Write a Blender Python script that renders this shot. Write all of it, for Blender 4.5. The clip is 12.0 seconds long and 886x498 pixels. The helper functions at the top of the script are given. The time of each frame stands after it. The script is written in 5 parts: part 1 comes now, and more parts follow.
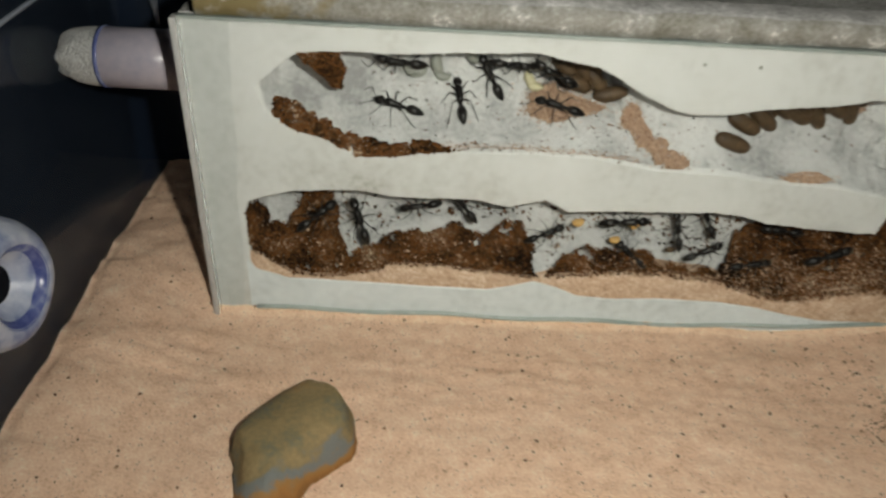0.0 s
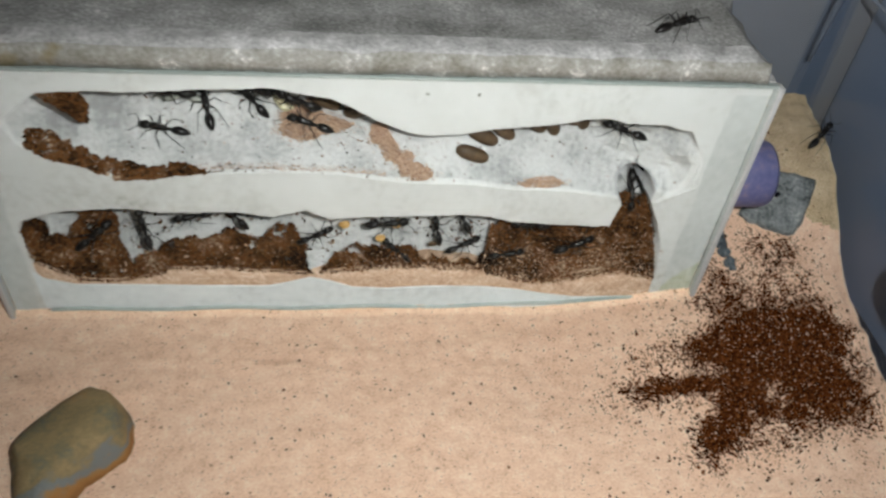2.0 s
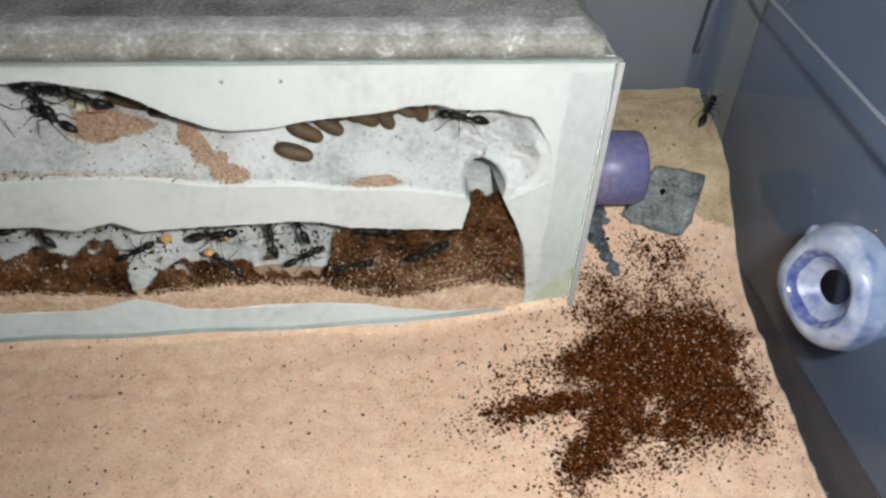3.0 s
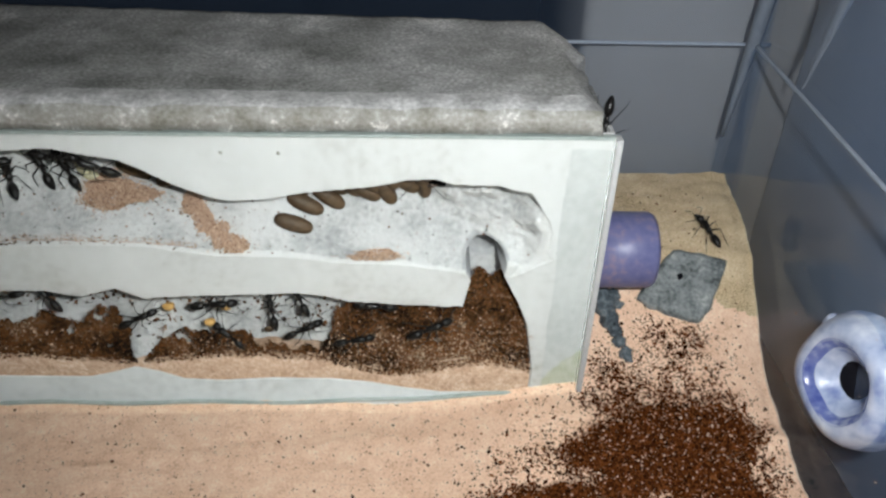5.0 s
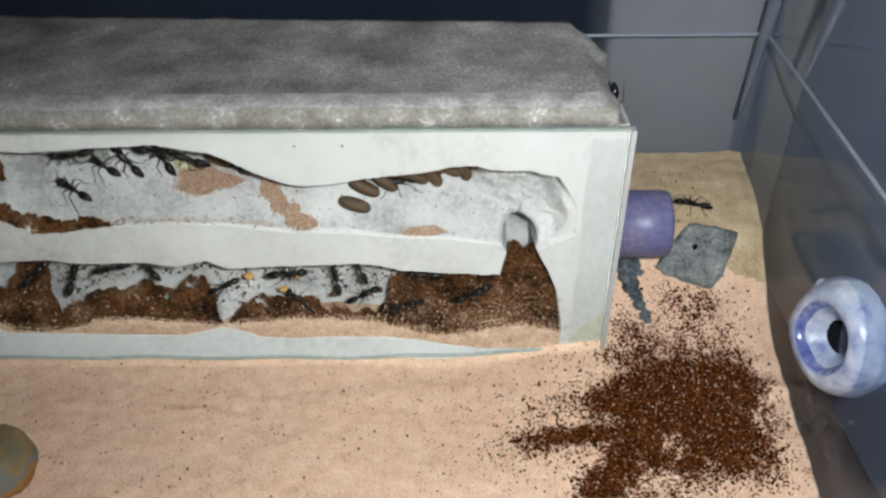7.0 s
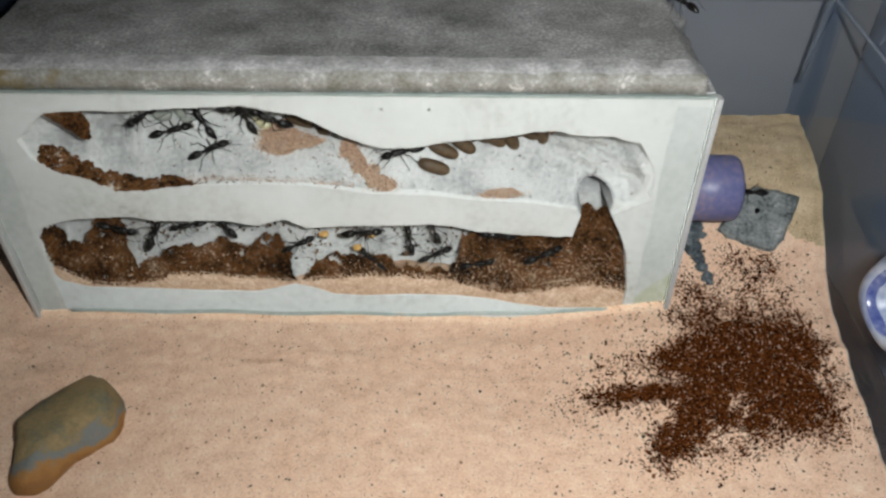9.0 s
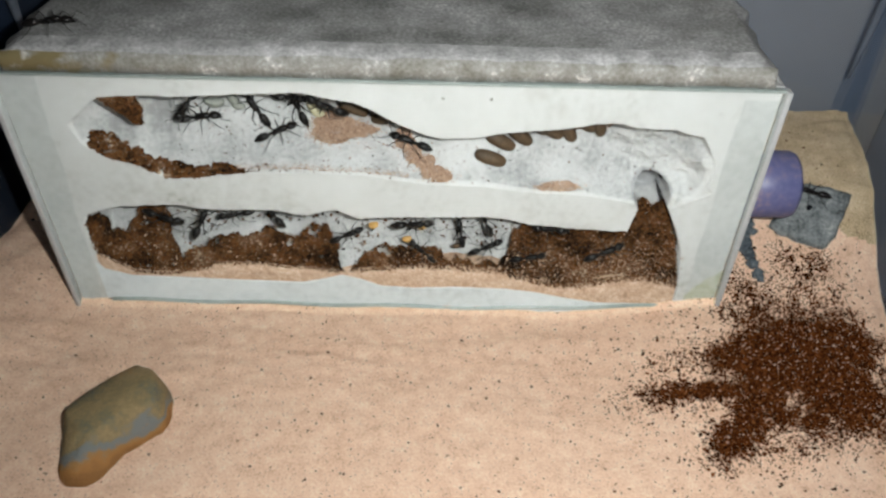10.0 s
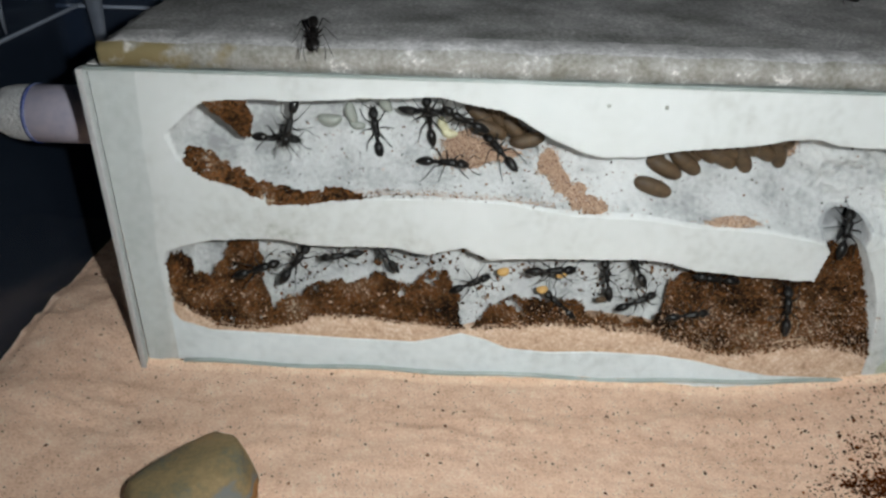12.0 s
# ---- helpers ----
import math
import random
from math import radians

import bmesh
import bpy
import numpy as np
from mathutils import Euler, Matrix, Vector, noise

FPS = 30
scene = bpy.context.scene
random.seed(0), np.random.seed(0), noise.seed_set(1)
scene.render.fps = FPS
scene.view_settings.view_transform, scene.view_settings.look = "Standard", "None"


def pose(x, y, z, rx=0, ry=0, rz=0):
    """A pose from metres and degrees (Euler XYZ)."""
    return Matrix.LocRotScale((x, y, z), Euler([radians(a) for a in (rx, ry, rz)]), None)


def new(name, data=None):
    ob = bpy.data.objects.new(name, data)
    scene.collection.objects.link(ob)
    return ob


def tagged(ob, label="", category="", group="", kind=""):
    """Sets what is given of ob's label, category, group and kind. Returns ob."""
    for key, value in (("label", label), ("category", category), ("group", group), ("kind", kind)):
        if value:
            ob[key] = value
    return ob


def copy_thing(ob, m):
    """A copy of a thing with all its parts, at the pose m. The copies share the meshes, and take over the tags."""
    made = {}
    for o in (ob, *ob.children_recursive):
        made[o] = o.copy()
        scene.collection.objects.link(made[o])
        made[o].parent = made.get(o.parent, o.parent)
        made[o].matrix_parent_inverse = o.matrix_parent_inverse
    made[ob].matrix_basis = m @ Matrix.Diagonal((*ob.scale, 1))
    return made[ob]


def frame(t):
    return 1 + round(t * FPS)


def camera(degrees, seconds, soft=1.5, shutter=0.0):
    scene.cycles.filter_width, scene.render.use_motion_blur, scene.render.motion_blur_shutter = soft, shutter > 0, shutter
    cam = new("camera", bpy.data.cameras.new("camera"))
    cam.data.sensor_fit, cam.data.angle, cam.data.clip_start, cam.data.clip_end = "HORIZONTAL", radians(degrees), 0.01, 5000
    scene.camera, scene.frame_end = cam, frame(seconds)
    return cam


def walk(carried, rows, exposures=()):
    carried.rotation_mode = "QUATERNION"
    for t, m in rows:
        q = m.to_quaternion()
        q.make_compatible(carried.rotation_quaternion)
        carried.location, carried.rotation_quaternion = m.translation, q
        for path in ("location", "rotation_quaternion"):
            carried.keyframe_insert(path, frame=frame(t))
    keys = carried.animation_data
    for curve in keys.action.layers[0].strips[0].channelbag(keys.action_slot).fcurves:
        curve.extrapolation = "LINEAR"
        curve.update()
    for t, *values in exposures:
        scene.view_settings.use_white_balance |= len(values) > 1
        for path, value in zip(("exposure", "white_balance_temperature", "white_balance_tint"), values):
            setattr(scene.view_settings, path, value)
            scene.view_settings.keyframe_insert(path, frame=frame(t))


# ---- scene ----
cam = camera(60.13, 12.0, soft=2.5, shutter=0.3)
PATH = [
    (0.0, 0.0544, -0.1580, 0.1371, 54.47, -3.01, 0.34),
    (0.5, 0.0649, -0.1673, 0.1661, 48.67, -3.91, -1.39),
    (1.0, 0.0728, -0.1688, 0.1884, 46.16, -3.75, -1.84),
    (1.5, 0.0819, -0.1650, 0.1886, 46.26, -4.60, -3.45),
    (2.0, 0.0973, -0.1538, 0.1739, 46.49, -4.42, -4.71),
    (2.5, 0.1217, -0.1488, 0.1662, 48.95, -2.82, -5.85),
    (3.0, 0.1411, -0.1483, 0.1551, 49.91, -2.74, -6.30),
    (5.0, 0.1564, -0.1484, 0.1513, 56.33, -1.42, -1.59),
    (5.5, 0.1565, -0.1518, 0.1514, 56.16, -0.43, -0.92),
    (6.0, 0.1547, -0.1638, 0.1613, 56.51, -0.18, -0.67),
    (6.5, 0.1569, -0.1684, 0.1680, 54.17, -0.27, -1.03),
    (7.0, 0.1561, -0.1721, 0.1695, 54.01, 0.76, 0.75),
    (7.2, 0.1550, -0.1737, 0.1683, 53.64, 0.61, 0.70),
    (8.8, 0.1364, -0.1734, 0.1745, 49.97, 0.15, 0.68),
    (9.0, 0.1329, -0.1731, 0.1759, 49.94, -0.07, 0.91),
    (9.5, 0.1249, -0.1710, 0.1747, 49.69, -0.34, 1.21),
    (10.0, 0.1162, -0.1709, 0.1734, 49.43, -0.90, 1.17),
    (10.5, 0.1109, -0.1715, 0.1734, 49.76, -0.88, 1.75),
    (11.0, 0.1106, -0.1710, 0.1699, 50.09, -0.64, 2.46),
    (11.5, 0.0945, -0.1595, 0.1412, 57.79, 0.10, 2.89),
    (12.0, 0.0857, -0.1580, 0.1301, 60.24, -0.99, 2.98),
]
EXPOSURES = [(0.0, -1.04, 7300, 8), (0.5, -0.80, 7400, 8), (1.0, -0.45, 6950, 9), (1.5, -0.30, 6650, 10), (2.5, -0.44, 6600, 10), (3.0, -0.44, 6550, 10), (5.0, -0.40, 6450, 10), (5.5, -0.40, 6450, 10), (7.0, -0.12, 6500, 10), (9.0, -0.22, 6550, 10), (10.0, -0.16, 6550, 10), (10.5, -0.16, 6550, 10), (11.0, -0.38, 6550, 10), (11.5, -0.40, 6350, 10), (12.0, -0.74, 6350, 10)]
walk(cam, [(t, pose(*row)) for t, *row in PATH], exposures=EXPOSURES)

# ---- light: one small torch, held beside the lens (built and keyed further down), in a dim dark room ----
FLASH_GLOW = 4200
world = bpy.data.worlds.new("dim_room")
scene.world = world
world.use_nodes = True
world.node_tree.nodes["Background"].inputs[0].default_value = (0.55, 0.7, 1.0, 1)
world.node_tree.nodes["Background"].inputs[1].default_value = 0.035


# ---- materials ----
def ramp_node(nodes, stops):
    r = nodes.new("ShaderNodeValToRGB")
    while len(r.color_ramp.elements) < len(stops):
        r.color_ramp.elements.new(0.5)
    for e, (p, c) in zip(r.color_ramp.elements, stops):
        e.position, e.color = p, (*c, 1)
    return r


def surface(name, stops, fine, coarse, rough=0.6, bump=0.3, bump_size=0.0004, metal=0.0, spec=0.5, per_piece=0.0, coat=0.0, weight=0.5, stretch=(1, 1, 1)):
    """Colour ramp over grain and blotches at two scales, with a fine relief; per_piece mixes in a random value for each piece."""
    m = bpy.data.materials.new(name)
    m.use_nodes = True
    nodes, links = m.node_tree.nodes, m.node_tree.links
    b = nodes["Principled BSDF"]
    at = nodes.new("ShaderNodeTexCoord")
    a, c = nodes.new("ShaderNodeTexNoise"), nodes.new("ShaderNodeTexNoise")
    a.inputs["Scale"].default_value, a.inputs["Detail"].default_value = fine, 5
    c.inputs["Scale"].default_value, c.inputs["Detail"].default_value = coarse, 4
    place = nodes.new("ShaderNodeMapping")
    place.inputs["Scale"].default_value = stretch
    links.new(at.outputs["Object"], place.inputs["Vector"])
    for n in (a, c):
        links.new(place.outputs[0], n.inputs["Vector"])
    mix = nodes.new("ShaderNodeMix")
    mix.inputs[0].default_value = weight
    links.new(a.outputs["Fac"], mix.inputs[2]), links.new(c.outputs["Fac"], mix.inputs[3])
    value = mix.outputs[0]
    if per_piece:
        info = nodes.new("ShaderNodeNewGeometry")
        more = nodes.new("ShaderNodeMix")
        more.inputs[0].default_value = per_piece
        links.new(value, more.inputs[2]), links.new(info.outputs["Random Per Island"], more.inputs[3])
        value = more.outputs[0]
    ramp = ramp_node(nodes, stops)
    links.new(value, ramp.inputs[0]), links.new(ramp.outputs[0], b.inputs["Base Color"])
    b.inputs["Roughness"].default_value, b.inputs["Metallic"].default_value = rough, metal
    b.inputs["Specular IOR Level"].default_value = spec
    b.inputs["Coat Weight"].default_value = coat
    if bump:
        bn = nodes.new("ShaderNodeBump")
        bn.inputs["Strength"].default_value, bn.inputs["Distance"].default_value = bump, bump_size
        links.new(a.outputs["Fac"], bn.inputs["Height"]), links.new(bn.outputs[0], b.inputs["Normal"])
    return m


SAND = surface("peach_sand", [(0.33, (0.66, 0.425, 0.278)), (0.43, (0.82, 0.555, 0.383)), (0.55, (0.90, 0.645, 0.462)), (0.67, (0.95, 0.775, 0.585))], 1500, 210, 0.9, 0.5, 0.0006, weight=0.42, spec=0.1)
CHAMBER_SAND = surface("packed_sand", [(0.33, (0.35, 0.225, 0.150)), (0.43, (0.52, 0.350, 0.245)), (0.53, (0.61, 0.43, 0.312)), (0.66, (0.74, 0.58, 0.46))], 1300, 260, 0.9, 0.6, 0.0006, weight=0.4, spec=0.05)
TAN_SAND = surface("tan_sand", [(0.34, (0.34, 0.24, 0.13)), (0.44, (0.60, 0.46, 0.27)), (0.55, (0.72, 0.57, 0.36)), (0.66, (0.85, 0.74, 0.53))], 2400, 120, 0.85, 0.8, 0.0006, weight=0.35)
PLASTER = surface("white_plaster", [(0.30, (0.38, 0.37, 0.335)), (0.38, (0.52, 0.518, 0.50)), (0.48, (0.59, 0.59, 0.577)), (0.66, (0.645, 0.645, 0.637))], 500, 38, 0.7, 0.12, 0.0003, weight=0.65)
GREY_PLASTER = surface("greyed_plaster", [(0.3, (0.43, 0.442, 0.43)), (0.5, (0.51, 0.522, 0.512)), (0.7, (0.57, 0.582, 0.572))], 500, 40, 0.6, 0.15, 0.0003)
ALGAE = surface("greenish_stained_plaster", [(0.3, (0.36, 0.36, 0.25)), (0.5, (0.44, 0.45, 0.35)), (0.7, (0.53, 0.54, 0.47))], 500, 120, 0.6, 0.2, 0.0003)
BORE_GREY = surface("grey_bore", [(0.3, (0.30, 0.30, 0.305)), (0.5, (0.40, 0.40, 0.405)), (0.7, (0.50, 0.50, 0.505))], 500, 120, 0.6, 0.4, 0.0005)
WET_PLASTER = surface("damp_plaster", [(0.3, (0.52, 0.55, 0.56)), (0.5, (0.66, 0.69, 0.705)), (0.7, (0.75, 0.775, 0.79))], 400, 60, 0.5, 0.15, 0.0003)
STAINED = surface("stained_plaster", [(0.36, (0.30, 0.30, 0.298)), (0.44, (0.42, 0.42, 0.415)), (0.52, (0.52, 0.52, 0.513)), (0.62, (0.59, 0.59, 0.583))], 800, 75, 0.8, 0.5, 0.0007, weight=0.68)
CONCRETE = surface("grey_concrete", [(0.36, (0.135, 0.137, 0.128)), (0.44, (0.22, 0.223, 0.211)), (0.51, (0.30, 0.302, 0.29)), (0.58, (0.40, 0.402, 0.39)), (0.65, (0.64, 0.64, 0.62))], 1300, 62, 0.85, 0.32, 0.0005, weight=0.55, stretch=(0.9, 1.05, 1))
LIP = surface("worn_concrete_lip", [(0.36, (0.20, 0.195, 0.16)), (0.45, (0.28, 0.275, 0.24)), (0.54, (0.35, 0.345, 0.315)), (0.60, (0.46, 0.46, 0.43)), (0.65, (0.78, 0.77, 0.73))], 1000, 150, 0.75, 0.5, 0.0005, weight=0.6)
WORN = surface("worn_edge", [(0.36, (0.26, 0.26, 0.25)), (0.45, (0.36, 0.36, 0.35)), (0.53, (0.45, 0.45, 0.44)), (0.60, (0.56, 0.56, 0.55)), (0.68, (0.76, 0.76, 0.75))], 1000, 150, 0.8, 0.5, 0.0005, weight=0.55)
lip = LIP.node_tree  # a yellow-brown damp stain towards the old tube's end
plain = lip.nodes["Principled BSDF"].inputs["Base Color"].links[0].from_socket
spot, axis_x, patchy, reach, stain = lip.nodes.new("ShaderNodeTexCoord"), lip.nodes.new("ShaderNodeSeparateXYZ"), lip.nodes.new("ShaderNodeTexNoise"), lip.nodes.new("ShaderNodeMapRange"), lip.nodes.new("ShaderNodeMix")
patchy.inputs["Scale"].default_value, patchy.inputs["Detail"].default_value = 180, 4
reach.inputs["From Min"].default_value, reach.inputs["From Max"].default_value = 0.062, 0.020
fade, edge_cut = lip.nodes.new("ShaderNodeMath"), lip.nodes.new("ShaderNodeMapRange")
fade.operation = "MULTIPLY"
edge_cut.inputs["From Min"].default_value, edge_cut.inputs["From Max"].default_value = 0.36, 0.52
stain.data_type, stain.inputs[7].default_value = "RGBA", (0.23, 0.185, 0.085, 1)
lip.links.new(spot.outputs["Object"], axis_x.inputs[0]), lip.links.new(spot.outputs["Object"], patchy.inputs["Vector"])
lip.links.new(axis_x.outputs[0], reach.inputs[0]), lip.links.new(reach.outputs[0], fade.inputs[0]), lip.links.new(patchy.outputs["Fac"], fade.inputs[1])
lip.links.new(fade.outputs[0], edge_cut.inputs[0]), lip.links.new(edge_cut.outputs[0], stain.inputs[0])
lip.links.new(plain, stain.inputs[6]), lip.links.new(stain.outputs[2], lip.nodes["Principled BSDF"].inputs["Base Color"])
BOX = surface("blue_grey_plastic", [(0.30, (0.10, 0.145, 0.22)), (0.5, (0.15, 0.205, 0.30)), (0.70, (0.22, 0.28, 0.38))], 60, 9, 0.06, 0.02, 0.0002, spec=0.75, weight=0.75)
tub = BOX.node_tree
out, skin = tub.nodes["Material Output"], tub.nodes["Principled BSDF"]
skin.inputs["Specular IOR Level"].default_value = 0.0
clear, both = tub.nodes.new("ShaderNodeBsdfTransparent"), tub.nodes.new("ShaderNodeMixShader")
gloss, edge_on, coated = tub.nodes.new("ShaderNodeBsdfGlossy"), tub.nodes.new("ShaderNodeLayerWeight"), tub.nodes.new("ShaderNodeMixShader")
steep, sheen = tub.nodes.new("ShaderNodeMath"), tub.nodes.new("ShaderNodeMath")
steep.operation, steep.inputs[1].default_value = "POWER", 5.0
sheen.operation, sheen.inputs[1].default_value, sheen.inputs[2].default_value = "MULTIPLY_ADD", 0.90, 0.035
clear.inputs[0].default_value, both.inputs[0].default_value = (0.86, 0.92, 1.0, 1), 0.935
gloss.inputs["Roughness"].default_value, edge_on.inputs["Blend"].default_value = 0.05, 0.5
tub.links.new(skin.outputs[0], both.inputs[1]), tub.links.new(clear.outputs[0], both.inputs[2])
tub.links.new(edge_on.outputs["Facing"], steep.inputs[0]), tub.links.new(steep.outputs[0], sheen.inputs[0]), tub.links.new(sheen.outputs[0], coated.inputs[0]), tub.links.new(both.outputs[0], coated.inputs[1]), tub.links.new(gloss.outputs[0], coated.inputs[2])
tub.links.new(coated.outputs[0], out.inputs[0])
# Tones of the two pale walls added to lighten the plastic from behind.
BACKING_GREY = surface("backing_grey", [(0.3, (0.60, 0.61, 0.63)), (0.7, (0.70, 0.71, 0.73))], 60, 5, 0.8, 0.1, 0.001)
BACKING_WARM = surface("backing_warm", [(0.3, (0.58, 0.46, 0.34)), (0.7, (0.66, 0.53, 0.40))], 60, 5, 0.8, 0.1, 0.001)
# Dark blue that stands for unlit room surfaces.
UNLIT_ROOM = surface("unlit_room_dark", [(0.3, (0.06, 0.085, 0.15)), (0.7, (0.10, 0.135, 0.22))], 60, 5, 0.8, 0.1, 0.001)
# Paler than the box: colours the ribs and the ledge's painted highlight.
RIB_AND_GLINT = surface("pale_rib_and_glint", [(0.3, (0.24, 0.28, 0.34)), (0.7, (0.36, 0.41, 0.48))], 300, 24, 0.3, 0.1, 0.0002)
TUBE = surface("blue_vinyl", [(0.36, (0.11, 0.12, 0.26)), (0.50, (0.155, 0.16, 0.31)), (0.62, (0.26, 0.21, 0.29))], 500, 75, 0.4, 0.1, 0.0002)
PALE_TUBE = surface("hazy_tube", [(0.3, (0.34, 0.33, 0.42)), (0.7, (0.52, 0.48, 0.52))], 400, 80, 0.3, 0.1, 0.0002)
COTTON = surface("cotton", [(0.3, (0.50, 0.51, 0.50)), (0.7, (0.80, 0.82, 0.80))], 1500, 300, 0.95, 1.0, 0.0012)
GLUE = surface("milky_glue", [(0.36, (0.16, 0.21, 0.42)), (0.46, (0.34, 0.40, 0.55)), (0.58, (0.50, 0.55, 0.66)), (0.68, (0.68, 0.72, 0.78))], 300, 140, 0.32, 0.5, 0.0009, weight=0.6)
# Near-black for discs that paint shade inside bores, and for the slate's spot.
SHADE_AND_SPOT = surface("shade_and_spot_black", [(0.3, (0.006, 0.006, 0.008)), (0.7, (0.012, 0.012, 0.016))], 300, 70, 0.8, 0.0, spec=0.05)
BLUE_RIM = surface("deep_blue_rim", [(0.38, (0.06, 0.085, 0.27)), (0.52, (0.13, 0.165, 0.37)), (0.64, (0.32, 0.37, 0.53))], 500, 140, 0.25, 0.1, 0.0003)
ROCK = surface("river_stone", [(0.34, (0.16, 0.155, 0.115)), (0.43, (0.225, 0.185, 0.10)), (0.52, (0.29, 0.215, 0.105)), (0.60, (0.33, 0.245, 0.125)), (0.68, (0.38, 0.24, 0.10))], 900, 110, 0.75, 0.6, 0.0006, weight=0.7, spec=0.25)
lay = ROCK.node_tree
top_tone = lay.nodes["Principled BSDF"].inputs["Base Color"].links[0].from_socket
where, grain = lay.nodes.new("ShaderNodeTexCoord"), lay.nodes.new("ShaderNodeTexNoise")
grain.inputs["Scale"].default_value, grain.inputs["Detail"].default_value = 150, 7
level = lay.nodes.new("ShaderNodeMath")
level.operation, level.inputs[1].default_value = "MULTIPLY_ADD", 0.018
lean = lay.nodes.new("ShaderNodeVectorMath")
lean.operation, lean.inputs[1].default_value = "DOT_PRODUCT", (-0.42, 0.50, 1.0)
lay.links.new(where.outputs["Object"], lean.inputs[0])
lay.links.new(where.outputs["Object"], grain.inputs["Vector"])
lay.links.new(grain.outputs["Fac"], level.inputs[0]), lay.links.new(lean.outputs["Value"], level.inputs[2])
scale_up = lay.nodes.new("ShaderNodeMapRange")
scale_up.inputs["From Min"].default_value, scale_up.inputs["From Max"].default_value = 0.0030, 0.0130
lay.links.new(level.outputs[0], scale_up.inputs[0])
strata = ramp_node(lay.nodes, [(0.0, (0.27, 0.135, 0.045)), (0.30, (0.36, 0.175, 0.055)), (0.44, (0.33, 0.19, 0.075)), (0.54, (0.20, 0.205, 0.19)), (0.66, (0.19, 0.205, 0.195)), (0.84, (0.24, 0.19, 0.10))])
mask = ramp_node(lay.nodes, [(0.0, (0, 0, 0)), (0.70, (0, 0, 0)), (0.92, (1, 1, 1))])
blend = lay.nodes.new("ShaderNodeMix")
blend.data_type = "RGBA"
lay.links.new(scale_up.outputs[0], strata.inputs[0]), lay.links.new(scale_up.outputs[0], mask.inputs[0])
lay.links.new(mask.outputs[0], blend.inputs[0]), lay.links.new(strata.outputs[0], blend.inputs[6]), lay.links.new(top_tone, blend.inputs[7])
lay.links.new(blend.outputs[2], lay.nodes["Principled BSDF"].inputs["Base Color"])
SLATE = surface("slate", [(0.36, (0.045, 0.052, 0.055)), (0.44, (0.145, 0.162, 0.160)), (0.52, (0.235, 0.258, 0.255)), (0.59, (0.30, 0.32, 0.31)), (0.66, (0.46, 0.47, 0.45))], 900, 170, 0.75, 0.8, 0.0006, weight=0.6, spec=0.2)
TWIG = surface("weathered_twig", [(0.36, (0.025, 0.032, 0.04)), (0.5, (0.09, 0.115, 0.13)), (0.64, (0.22, 0.25, 0.26))], 900, 200, 0.8, 0.6, 0.0006)
CHIPS = surface("brown_debris", [(0.15, (0.012, 0.005, 0.002)), (0.42, (0.060, 0.0165, 0.0045)), (0.70, (0.140, 0.040, 0.010)), (0.88, (0.24, 0.09, 0.03))], 900, 160, 0.9, 0.3, 0.0002, per_piece=0.75, spec=0.02)
NEST_CHIPS = surface("nest_debris", [(0.36, (0.010, 0.006, 0.004)), (0.41, (0.028, 0.015, 0.008)), (0.455, (0.062, 0.029, 0.012)), (0.50, (0.120, 0.046, 0.015)), (0.54, (0.185, 0.076, 0.025)), (0.575, (0.085, 0.050, 0.026)), (0.62, (0.22, 0.13, 0.078)), (0.66, (0.46, 0.35, 0.26))], 900, 115, 0.9, 0.6, 0.0006, weight=0.66, per_piece=0.17, spec=0.04)
RUST = surface("rusty_specks", [(0.2, (0.05, 0.02, 0.012)), (0.5, (0.17, 0.075, 0.04)), (0.85, (0.36, 0.20, 0.12))], 900, 160, 0.9, 0.3, 0.0002, per_piece=0.75, spec=0.05)
GRAINS = surface("sand_grains", [(0.2, (0.40, 0.23, 0.15)), (0.5, (0.56, 0.36, 0.25)), (0.85, (0.74, 0.54, 0.40))], 900, 160, 0.7, 0.2, 0.0002, per_piece=0.75)
DULL_GRAINS = surface("dull_sand_grains", [(0.2, (0.22, 0.125, 0.08)), (0.5, (0.42, 0.27, 0.185)), (0.85, (0.60, 0.43, 0.31))], 900, 160, 0.8, 0.2, 0.0002, per_piece=0.75)
ANT = surface("black_cuticle", [(0.3, (0.004, 0.004, 0.004)), (0.7, (0.011, 0.009, 0.008))], 2500, 500, 0.30, 0.12, 0.0001, spec=0.35)
COCOON = surface("brown_cocoon", [(0.36, (0.038, 0.021, 0.009)), (0.64, (0.105, 0.061, 0.027))], 3000, 400, 0.6, 0.3, 0.0002)
LARVA = surface("amber_larva", [(0.3, (0.42, 0.22, 0.05)), (0.7, (0.66, 0.42, 0.16))], 1500, 300, 0.4, 0.2, 0.0002)
GRUB = surface("grey_green_grub", [(0.3, (0.22, 0.23, 0.205)), (0.7, (0.32, 0.33, 0.295))], 900, 200, 0.4, 0.1, 0.0002)
PALE_GRUB = surface("pale_yellow_grub", [(0.3, (0.45, 0.41, 0.24)), (0.7, (0.62, 0.58, 0.40))], 900, 200, 0.35, 0.1, 0.0002)
TABLE = surface("dark_table", [(0.3, (0.02, 0.018, 0.016)), (0.7, (0.05, 0.045, 0.04))], 60, 6, 0.5, 0.1, 0.0005)

